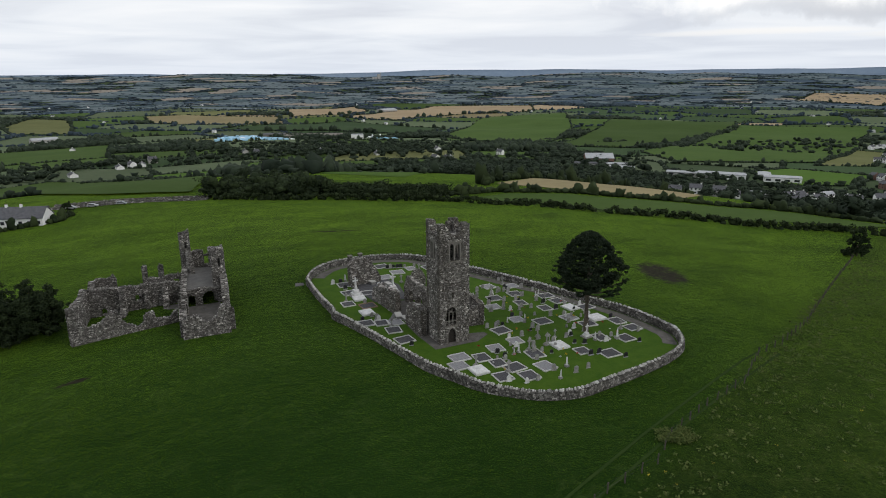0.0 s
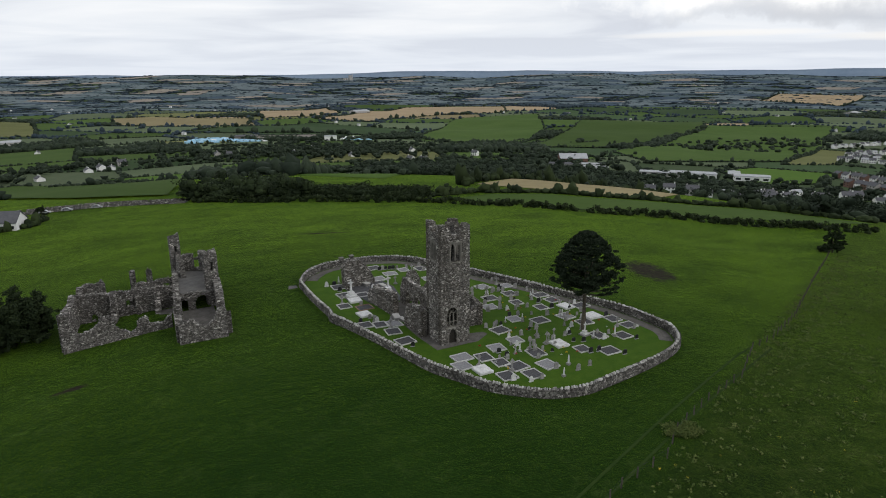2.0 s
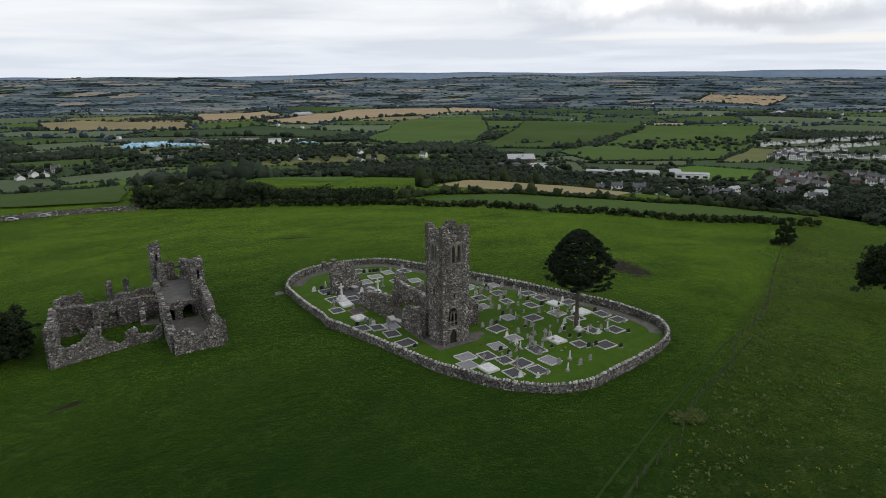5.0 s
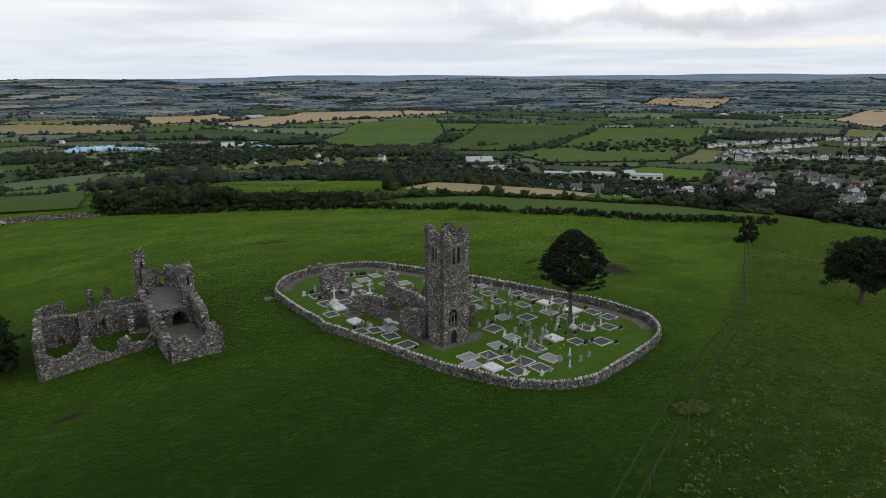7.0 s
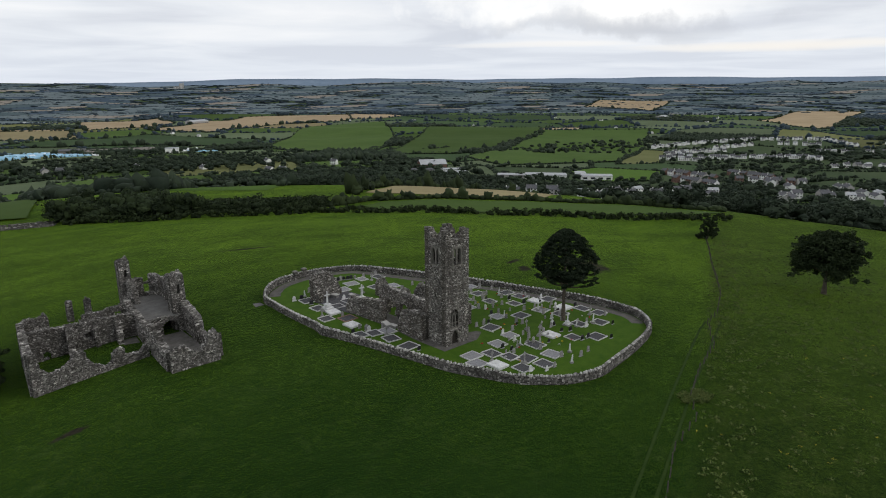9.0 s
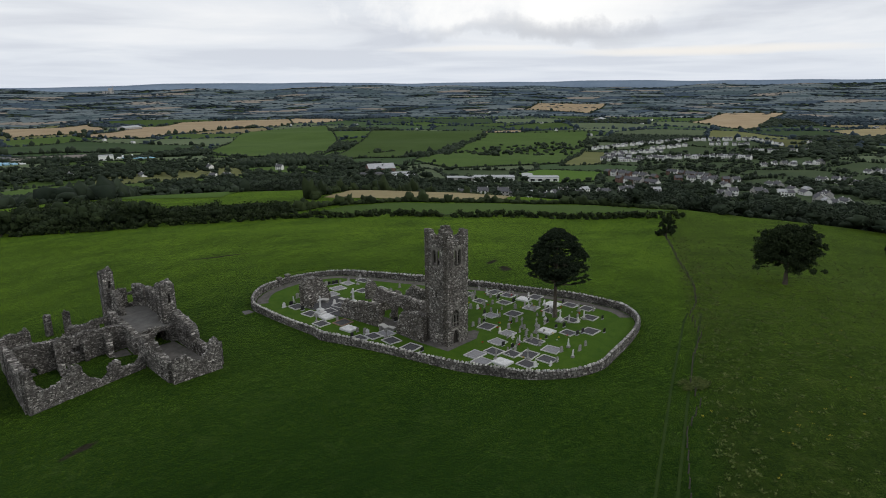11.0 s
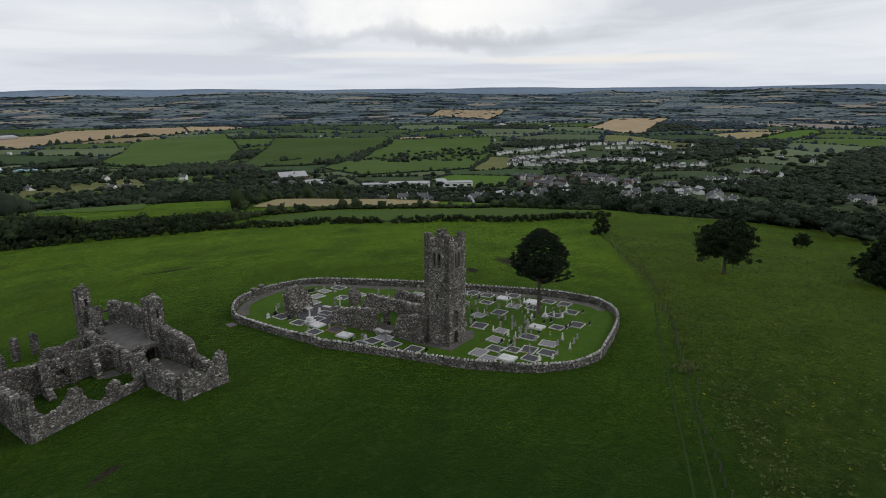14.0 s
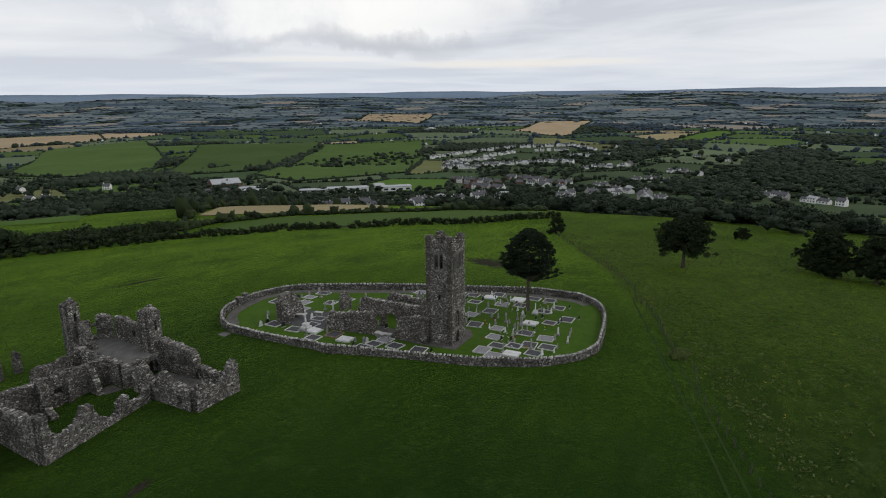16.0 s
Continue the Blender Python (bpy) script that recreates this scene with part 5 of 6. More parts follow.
def rank_grass():
    """Tufts, thistles and weeds in the ungrazed strip and along the fence."""
    cs, rs = [], []
    while len(cs) < 2200:
        x, y = rng.uniform(-20, 150), rng.uniform(-80, 25)
        s = 0.43 * x - 0.903 * y - 37.5
        if s < 0 or (s > 6 and rng.random() > 0.35):
            continue
        cs.append((x, y, H(x, y) + 0.12))
        rs.append(rng.uniform(0.25, 0.6))
    v, f = leaf_cloud(cs, rs, 9, 0.16, 0.5)
    tagged(put("rank_grass", as_mesh("rank_grass", v, f, TUFT)), "rank uncut grass tufts and weeds along the fence", "grass", kind="stuff")
    cs = [(x, y, H(x, y) + 0.35) for x, y in [(rng.uniform(-5, 60), rng.uniform(-70, -38)) for _ in range(60)]]
    v, f = leaf_cloud(cs, [0.22] * len(cs), 7, 0.07, 0.4)
    tagged(put("ragwort", as_mesh("ragwort", v, f, RAGWORT)), "scattered yellow ragwort flowers in rank grass", "flowers", kind="stuff")
    cs, rs = [], []
    for i in range(60):
        x, y = rng.gauss(13.5, 1.2), rng.gauss(-34.0, 0.7)
        cs.append((x, y, H(x, y) + 0.35))
        rs.append(0.5)
    v, f = leaf_cloud(cs, rs, 40, 0.12, 0.7)
    tagged(put("bramble_patch", as_mesh("bramble_patch", v, f, TUFT)), "brown-green bramble patch caught in the fence", "bush")


rank_grass()


def ground_marks():
    for line, w in (([(44, -20.5), (38.6, -22.0), (12, -31.5), (-15.6, -41.8), (-30, -47)], 0.35), ([(46, -22.2), (40.9, -24.0), (14, -33.2), (-14.4, -43.6), (-29, -49)], 0.35)):
        v, f = ribbon(line, w, 0.04)
        tagged(put("worn_track", as_mesh("worn_track", v, f, WORN)), "faint worn wheel track across the pasture", "track", kind="structure")


ground_marks()


# ---- valley: fields, hedges, woods ----
def bearing(x, y):
    return math.degrees(math.atan2(y, x))


def clip_poly(poly, mx, my, nx, ny):
    """Keep the part of a polygon on the near side of a line."""
    out = []
    for (ax, ay), (bx, by) in zip(poly, poly[1:] + poly[:1]):
        da, db = (ax - mx) * nx + (ay - my) * ny, (bx - mx) * nx + (by - my) * ny
        if da <= 0:
            out.append((ax, ay))
        if da * db < 0:
            t = da / (da - db)
            out.append((ax + (bx - ax) * t, ay + (by - ay) * t))
    return out


def inside(x, y, poly):
    c = False
    for (ax, ay), (bx, by) in zip(poly, poly[1:] + poly[:1]):
        if (ay > y) != (by > y) and x < (bx - ax) * (y - ay) / (by - ay) + ax:
            c = not c
    return c


KNOWN = [
    ("stubble", F_TAN, [(128, 205), (170, 235), (240, 240), (262, 205), (215, 150), (183, 132), (148, 172)]),
    ("strip", F_GREEN, [(84, 158), (112, 168), (140, 156), (172, 120), (208, 90), (224, 60), (196, 62), (160, 84), (128, 112), (104, 138)]),
    ("left_meadow", F_GREEN, [(-190, 420), (-160, 620), (-120, 650), (20, 510), (2, 330), (-18, 240), (-58, 262), (-110, 330)]),
    ("upper_meadow", F_BRIGHT, [(-49, 640), (57, 650), (80, 545), (-6, 545)]),
    ("house_meadow", F_GREEN, [(81, 721), (187, 736), (165, 640), (64, 655)]),
    ("wood_meadow", F_BRIGHT, [(60, 300), (150, 500), (190, 440), (130, 290), (95, 250)]),
    ("dark_meadow", F_GREEN, [(-270, 1270), (-81, 1300), (-79, 943), (-210, 900)]),
    ("gold", F_OLIVE, [(-370, 2050), (-334, 2380), (-220, 2240), (-178, 1740), (-313, 1780)]),
    ("plough", F_TAN, [(-7, 2450), (133, 2440), (408, 2115), (312, 1804), (10, 2090)]),
    ("beet", F_DARK, [(143, 1660), (533, 1860), (715, 1500), (575, 1290), (400, 1490), (230, 1560)]),
    ("straw", F_STRAW, [(535, 2650), (870, 2770), (770, 2300), (600, 2080), (433, 2100)]),
    ("straw", F_STRAW, [(574, 1953), (900, 2330), (1152, 2550), (1590, 2430), (1393, 2102), (995, 2027), (685, 1789)]),
    ("hill_field", F_GREEN, [(592, 1237), (1065, 1870), (1350, 1830), (940, 1235), (600, 872), (537, 1017)]),
    ("hill_field", F_GREEN, [(593, 825), (1240, 1450), (1660, 1310), (1066, 945), (712, 756)]),
    ("hill_field", F_GREEN, [(668, 690), (1066, 925), (1393, 1130), (1600, 915), (1150, 660), (810, 496), (599, 546)]),
    ("playing_field", F_BRIGHT, [(585, 425), (682, 453), (728, 366), (593, 310), (526, 325)]),
    ("olive", F_OLIVE, [(764, 471), (1140, 655), (1150, 607), (851, 446)]),
    ("straw", F_STRAW, [(2347, 925), (3000, 1024), (3060, 795), (2141, 630)]),
    ("straw", F_STRAW, [(2683, 1930), (3030, 2080), (3190, 1744), (2719, 1563)]),
    ("bright", F_BRIGHT, [(2006, 261), (2560, 164), (2303, 106), (1931, 171)]),
]
VILLAGE = [(380, 560), (560, 480), (700, 300), (900, 500), (1300, 680), (1640, 560), (1500, 300), (1100, 60), (720, -160), (560, -60), (520, 60), (470, 200), (380, 300)]


def spread(r0, r1, gap, b0, b1):
    pts, tries = [], 0
    while tries < 9000:
        tries += 1
        r, b = math.sqrt(rng.uniform(r0 * r0, r1 * r1)), radians(rng.uniform(b0, b1))
        x, y = r * math.cos(b), r * math.sin(b)
        g = gap(r)
        if all((x - u) ** 2 + (y - v) ** 2 > g * g for u, v in pts):
            pts.append((x, y))
    return pts


def unsqueeze(u, v):
    """Far parcels lie in thin bands: from (arc, depth) to plan."""
    a, r = u / 3600, 2990 + v / 2.28
    return r * math.cos(a), r * math.sin(a)


def spread_far():
    pts, tries = [], 0
    while tries < 14000:
        tries += 1
        u, v = rng.uniform(radians(-24) * 3600, radians(118) * 3600), rng.uniform(0, 4100)
        if all((u - p) ** 2 + (v - q) ** 2 > 120 ** 2 for p, q in pts):
            pts.append((u, v))
    return pts


def valley():
    seeds = spread(330, 2990, lambda r: 85 + 0.05 * r, -24, 118)
    back = spread_far()
    seeds_all = [(x, y, False) for x, y in seeds] + [(u, v, True) for u, v in back]
    hedge_lines, woods = [], []
    far_v, far_f = {}, {}
    # past 2900 m each field tone is swapped for its haze-tinted one
    distant = {F_GREEN.name: HAZE_GREEN, F_DARK.name: HAZE_DARK, F_GREY.name: HAZE_PALE, F_OLIVE.name: HAZE_PALE, F_TAN.name: HAZE_STRAW, F_STRAW.name: HAZE_STRAW}
    choice = [F_GREEN, F_GREEN, F_DARK, F_GREY, F_GREY, F_GREEN, F_GREY, F_OLIVE, F_TAN, F_STRAW, F_DARK, F_GREY]
    for x, y, far in seeds_all:
        pool = back if far else seeds
        near = sorted(((u - x) ** 2 + (v - y) ** 2, u, v) for u, v in pool if abs(u - x) < 620 and abs(v - y) < 620 and (u, v) != (x, y))[:14]
        poly = [(x - 700, y - 700), (x + 700, y - 700), (x + 700, y + 700), (x - 700, y + 700)]
        for d, u, v in near:
            poly = clip_poly(poly, (x + u) / 2, (y + v) / 2, u - x, v - y)
        if far:
            poly = [unsqueeze(u, min(max(v, 0), 4100)) for u, v in poly]
            x, y = unsqueeze(x, y)
        else:
            poly = [(p[0] * min(1, 2985 / math.hypot(*p)), p[1] * min(1, 2985 / math.hypot(*p))) for p in poly]
        r = math.hypot(x, y)
        if any(not 325 < math.hypot(*p) < 4790 for p in poly):
            poly = [(p[0] * min(1, 4790 / math.hypot(*p)), p[1] * min(1, 4790 / math.hypot(*p))) for p in poly]
        hedge_lines += [(a, b) for a, b in zip(poly, poly[1:] + poly[:1]) if a < b]
        if inside(x, y, VILLAGE) or r < 430:
            continue
        roll = rng.random()
        if roll < (0.13 if r < 2600 else 0.16):
            woods.append(poly)
            continue
        m = choice[rng.randrange(len(choice))]
        if m in (F_STRAW, F_TAN) and (r < 1700 or rng.random() < 0.35):
            m = F_GREY
        shrink = [(x + (px - x) * 0.985, y + (py - y) * 0.985) for px, py in poly]
        v, f = drape(shrink, 0.5 if r < 1600 else 1.2, 22 if r < 1600 else 45)
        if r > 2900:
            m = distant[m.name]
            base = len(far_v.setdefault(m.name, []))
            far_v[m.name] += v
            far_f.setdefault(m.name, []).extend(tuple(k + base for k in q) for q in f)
        else:
            tagged(put("field", as_mesh("field", v, f, m, True)), m.name.replace("_", " ") + " bounded by dark hedges in the valley", "field", kind="structure")
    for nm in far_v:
        tagged(put("far_fields", as_mesh("far_fields", far_v[nm], far_f[nm], bpy.data.materials[nm], True)), "patchwork of distant hedged farm fields with blue haze in their colour", "fields", kind="stuff")
    for nm, m, poly in KNOWN:
        r, reach = math.hypot(*poly[0]), max(math.hypot(*q) for q in poly)
        v, f = drape(poly, 0.28 if r < 330 else (0.95 if reach < 1400 else 2.4), 6 if r < 330 else 22)
        tagged(put("field", as_mesh("field", v, f, m, True)), m.name.replace("_", " ") + " bounded by hedges below the hill", "field", kind="structure")
    return hedge_lines, woods


HEDGES, WOODS = valley()

ICO = bmesh.new()
bmesh.ops.create_icosphere(ICO, subdivisions=1, radius=1.0)
ICO_V = np.array([v.co[:] for v in ICO.verts])
ICO_F = np.array([[v.index for v in f.verts] for f in ICO.faces])
ICO.free()
ICO2 = bmesh.new()
bmesh.ops.create_icosphere(ICO2, subdivisions=2, radius=1.0)
ICO2_V = np.array([v.co[:] for v in ICO2.verts])
ICO2_F = np.array([[v.index for v in f.verts] for f in ICO2.faces])
ICO2.free()


def clump_mesh(name, centres, sizes, material, fine=False):
    """Many uneven leafy clumps in one mesh."""
    bv, bf = (ICO2_V, ICO2_F) if fine else (ICO_V, ICO_F)
    c, s = np.array(centres), np.array(sizes)
    n = len(c)
    v = np.repeat(bv[None], n, 0) * (1 + 0.30 * nrg.normal(size=(n, len(bv), 1)).clip(-1.6, 1.6))
    v = v * s[:, None, :] + c[:, None, :]
    f = bf[None] + (np.arange(n) * len(bv))[:, None, None]
    me = bpy.data.meshes.new(name)
    nv, nf = n * len(bv), n * len(bf)
    me.vertices.add(nv)
    me.vertices.foreach_set("co", v.reshape(-1))
    me.loops.add(nf * 3)
    me.loops.foreach_set("vertex_index", f.reshape(-1).astype(np.int32))
    me.polygons.add(nf)
    me.polygons.foreach_set("loop_start", (np.arange(nf) * 3).astype(np.int32))
    me.update(calc_edges=True)
    me.materials.append(material)
    return me


def bushes_along(lines, gap, size, tall, keep=1.0, jitter=1.5):
    cs, ss = [], []
    for (ax, ay), (bx, by) in lines:
        n = max(1, int(math.hypot(bx - ax, by - ay) / gap))
        whim = rng.random()
        for i in range(n):
            if rng.random() > keep:
                continue
            t = (i + rng.random()) / n
            x, y = ax + (bx - ax) * t + rng.gauss(0, jitter), ay + (by - ay) * t + rng.gauss(0, jitter)
            k = rng.uniform(0.6, 1.3)
            h = tall * k * (2.2 if rng.random() < 0.10 + 0.12 * whim else 1)
            w = size * k * (1.35 if h > tall * 1.5 else 1)
            cs.append((x, y, H(x, y) + h * 0.45))
            ss.append((w, w * rng.uniform(0.8, 1.3), h * 0.6))
    return cs, ss


def trees_over(n, shape, tall, wide):
    """Trees of three clumps each, scattered by shape()."""
    cs, ss = [], []
    for _ in range(n):
        x, y = shape()
        h = tall * rng.uniform(0.6, 1.25)
        g = H(x, y)
        for k in range(3):
            w = wide * rng.uniform(0.45, 0.75)
            cs.append((x + rng.gauss(0, wide * 0.3), y + rng.gauss(0, wide * 0.3), g + h * rng.uniform(0.35, 0.75)))
            ss.append((w, w * rng.uniform(0.8, 1.2), h * rng.uniform(0.28, 0.42)))
    return cs, ss


def in_known(x, y):
    return any(inside(x, y, p) for _, _, p in KNOWN)



def house_rows():
    """Where the houses stand: rows of the estate, terraces, cottages, scattered farms."""
    out = []
    def row(a, b, n, kinds, wob=3.0):
        turn = math.degrees(math.atan2(b[1] - a[1], b[0] - a[0])) - 90
        for i in range(n):
            t = (i + 0.5) / n
            out.append((a[0] + (b[0] - a[0]) * t + rng.uniform(-wob, wob), a[1] + (b[1] - a[1]) * t + rng.uniform(-wob, wob), kinds[i % len(kinds)], turn + rng.uniform(-6, 6)))
    for a, b, n in (((1180, 655), (1290, 640), 8), ((1290, 640), (1480, 580), 12), ((1480, 580), (1600, 470), 9), ((1600, 470), (1500, 365), 9), ((1120, 575), (1240, 525), 10), ((1060, 560), (1110, 530), 5),
                    ((1060, 475), (1180, 370), 13), ((1180, 370), (1170, 320), 4), ((1330, 390), (1420, 290), 9), ((920, 490), (960, 440), 5), ((1260, 560), (1370, 530), 7), ((1420, 500), (1470, 420), 6), ((1000, 520), (1050, 430), 7)):
        row(a, b, n, (0, 0, 4, 0, 1))
    for a, b, n in (((690, 350), (660, 270), 9), ((760, 300), (740, 235), 7), ((610, 290), (585, 235), 6), ((670, 250), (720, 190), 6)):
        row(a, b, n, (3, 0, 3, 2))
    for a, b, n in (((350, 300), (420, 232), 8), ((400, 262), (480, 250), 5), ((480, 245), (530, 200), 5), ((565, 165), (630, 105), 6), ((1050, 270), (1160, 205), 8), ((720, 165), (600, 60), 9), ((620, 90), (560, 60), 5),
                    ((700, -25), (640, -110), 7), ((850, 140), (830, 80), 4), ((560, 150), (510, 140), 4), ((650, 190), (690, 225), 4), ((1070, 135), (1000, 60), 5)):
        row(a, b, n, (1, 0, 2, 1, 4), 7)
    for x, y, k, turn in ((-47, 750, 0, 20), (-60, 742, 1, 10), (-36, 758, 1, 0), (-103, 683, 1, 15), (-24, 800, 2, 100), (97, 853, 2, 0), (112, 840, 2, 60), (255, 930, 1, 10), (204, 844, 1, 10), (296, 648, 0, 20), (320, 660, 1, 20),
                          (-140, 1180, 1, 0), (420, 700, 0, 30), (260, 760, 1, 0), (360, 780, 0, 0), (2140, 450, 1, 0), (1420, 120, 1, 0), (1300, 50, 0, 0), (1800, -40, 1, 0), (2330, 330, 1, 20)):
        out.append((x, y, k, turn))
    # farms scattered through the far country
    for _ in range(46):
        r, b = rng.uniform(1500, 3200), radians(rng.uniform(-8, 102))
        if not in_known(r * math.cos(b), r * math.sin(b)):
            out.append((r * math.cos(b), r * math.sin(b), rng.choice((0, 1, 4)), rng.uniform(0, 180)))
    return out


HOUSES = house_rows()
HOUSE_AT = np.array([h[:2] for h in HOUSES])


def by_house(x, y, gap=15.0):
    k = 1 - 12 / math.hypot(x, y)
    d = np.hypot(HOUSE_AT[:, 0] * k - x, HOUSE_AT[:, 1] * k - y).min()
    return d < gap


def landscape_green():
    # hedge at the edge of the hill pasture
    edge = [(-62, 214), (-10, 210), (24, 182), (56, 158), (76, 146), (100, 128), (118, 112), (121, 109), (138, 95), (162, 68), (184, 54), (198, 44)]
    for k, line in enumerate((edge[1:7], edge[7:])):
        t = thing("field_hedge", "thick dark hawthorn hedge along the pasture edge", "hedge")
        cs, rs = [], []
        for (ax, ay), (bx, by) in zip(line, line[1:]):
            n = int(math.hypot(bx - ax, by - ay) / 0.55)
            for i in range(n):
                x, y = ax + (bx - ax) * i / n + rng.gauss(0, 0.4), ay + (by - ay) * i / n + rng.gauss(0, 0.4)
                cs.append((x, y, H(x, y) + rng.uniform(0.4, 2.6)))
                rs.append(rng.uniform(0.8, 1.35))
        v, f = leaf_cloud(cs, rs, 46, 0.36, 0.8)
        put("foliage", as_mesh("foliage", v, f, HEDGE), t)
        a = clump_mesh("core", [(c[0], c[1], c[2] - 0.3) for c in cs[::2]], [(1.0, 1.0, 0.9)] * len(cs[::2]), HEDGE)
        put("core", a, t)["kind"] = "stuff"
    # second hedge behind the strip field, with taller bushes
    second = [(82, 172), (112, 176), (146, 160), (180, 122), (212, 94), (232, 62)]
    cs, ss = bushes_along(list(zip(second, second[1:])), 1.2, 1.5, 1.7, 1, 0.7)
    t = [(118, 200), (128, 212), (170, 242), (245, 246), (268, 208)]
    c2, s2 = bushes_along(list(zip(t, t[1:])), 2.0, 2.0, 3.6, 1, 1.5)
    tagged(put("hedgerow", clump_mesh("hedgerow", cs + c2, ss + s2, HEDGE, True)), "dark bushy hedgerow between strip fields", "hedge", kind="stuff")
    # the belt of trees beyond the pasture
    def belt():
        t = rng.random() ** 0.8
        ax, ay = -14 + 90 * t, 216 - 56 * t
        o = abs(rng.gauss(0, 1)) * (17 if t < 0.42 else 5)
        return ax + o * 0.55, ay + 4 + o * 0.85
    spots = [belt() for _ in range(330)]
    deep = [p for p in spots if p[0] < 34]
    cs, ss = trees_over(len(deep), deep.copy().pop, 7.6, 5.0)
    low = [p for p in spots if p not in deep]
    c2, s2 = trees_over(len(low), low.copy().pop, 4.6, 4.4)
    cs, ss = cs + c2, ss + s2
    cl = [(c[0] + rng.gauss(0, s[0] * 0.5), c[1] + rng.gauss(0, s[0] * 0.5), c[2] + s[2] * rng.uniform(-0.3, 0.7)) for c, s in zip(cs, ss) for _ in range(4)]
    v, f = leaf_cloud(cl, [2.0] * len(cl), 26, 0.42, 0.7)
    t = thing("tree_belt", "dense dark belt of mixed trees beyond the pasture", "trees", kind="stuff")
    put("foliage", as_mesh("foliage", v, f, LEAF), t)
    put("core", clump_mesh("core", cs, [(a * 0.62, b * 0.62, c * 0.66) for a, b, c in ss], LEAF, True), t)
    # woods of the slope and of the valley
    cs, ss = [], []
    for n, cx, cy, rx, ry, tall, wide in ((40, -160, 690, 45, 40, 9, 7), (330, 1500, -60, 260, 70, 10, 10), (260, 900, -190, 160, 90, 10, 9), (420, 250, 860, 170, 110, 9, 8), (560, 300, 500, 130, 110, 9, 8), (90, 215, 330, 50, 50, 7, 7),
                                          (210, 400, 330, 90, 90, 7, 7), (620, 420, 70, 130, 110, 9, 8), (420, 340, -60, 110, 70, 9, 8), (520, 1080, -90, 230, 150, 11, 10),
                                          (300, 760, 20, 150, 110, 9, 9), (160, 1500, 260, 220, 80, 10, 10), (170, 560, 200, 120, 90, 7, 7), (110, 1250, 350, 250, 120, 7, 7),
                                          (120, 1140, 820, 160, 60, 7, 8), (60, -60, 800, 100, 40, 8, 7), (120, 600, 1240, 120, 30, 10, 9), (120, 480, 620, 60, 60, 9, 8),
                                          (50, 200, 1090, 160, 20, 6, 7), (90, 900, 300, 200, 100, 7, 7)):
        def blob(cx=cx, cy=cy, rx=rx, ry=ry):
            while True:
                x, y = rng.gauss(cx, rx * 0.55), rng.gauss(cy, ry * 0.55)
                if not in_known(x, y) and math.hypot(1.35 * x, y) > 275 and not by_house(x, y):
                    return x, y
        c, s = trees_over(n, blob, tall, wide)
        cs, ss = cs + c, ss + s
    close = [i for i, q in enumerate(cs) if math.hypot(q[0], q[1]) < 1150]
    pc = [(cs[i][0] + rng.gauss(0, ss[i][0] * 0.55), cs[i][1] + rng.gauss(0, ss[i][0] * 0.55), cs[i][2] + ss[i][2] * rng.uniform(-0.2, 0.95))
          for i in close for _ in range(8 if math.hypot(cs[i][0], cs[i][1]) < 420 else 2)]
    v, f = leaf_cloud(pc, [2.0] * len(pc), 14, 0.66, 0.75)
    for i in close:
        ss[i] = tuple(0.66 * k for k in ss[i])
    tagged(put("slope_foliage", as_mesh("slope_foliage", v, f, WOOD)), "outer leaves of the woods on the near slope", "woods", kind="stuff")
    tagged(put("valley_woods", clump_mesh("valley_woods", cs, ss, WOOD, True)), "dark mixed woods on the valley slope round the village", "woods", kind="stuff")
    # hedges of the field pattern, thinning with distance
    mid = [l for l in HEDGES if math.hypot(*l[0]) < 1500]
    far = [l for l in HEDGES if 1500 <= math.hypot(*l[0]) < 3000]
    rim = [l for l in HEDGES if math.hypot(*l[0]) >= 3000]
    # hedges from 1500 m outwards use the leaf colour with haze in it
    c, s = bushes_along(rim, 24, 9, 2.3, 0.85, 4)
    tagged(put("upland_hedges", clump_mesh("upland_hedges", c, s, HAZE_LEAF)), "thin dark hedges across the far uplands, hazed blue in colour", "hedges", kind="stuff")
    cs, ss = bushes_along(mid, 3.6, 2.0, 2.9, 0.9)
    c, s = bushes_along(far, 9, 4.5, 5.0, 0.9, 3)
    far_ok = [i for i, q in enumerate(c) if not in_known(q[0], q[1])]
    tagged(put("far_hedgerows", clump_mesh("far_hedgerows", [c[i] for i in far_ok], [s[i] for i in far_ok], HAZE_LEAF)), "dark hedgerows between the far farm fields, hazed blue in colour", "hedges", kind="stuff")
    for _, _, p in KNOWN[2:]:
        r = math.hypot(*p[0])
        c, s = bushes_along(list(zip(p, p[1:] + p[:1])), 3.2 if r < 1500 else 8, 2.0 if r < 1500 else 4.5, 2.6 if r < 1500 else 5, 0.85, 1.2)
        cs, ss = cs + c, ss + s
    ok = [i for i, c in enumerate(cs) if math.hypot(1.35 * c[0], c[1]) > 320 and not any(inside(c[0], c[1], [(q[0] + (cx - q[0]) * 0.06, q[1] + (cy - q[1]) * 0.06) for q in p])
          for p, cx, cy in CENTRED)]
    tagged(put("hedgerows", clump_mesh("hedgerows", [cs[i] for i in ok], [ss[i] for i in ok], WOOD)), "dark hedgerows and hedge trees dividing the far fields", "hedges", kind="stuff")
    # woods filling whole parcels
    cs, ss, ct, st = [], [], [], []
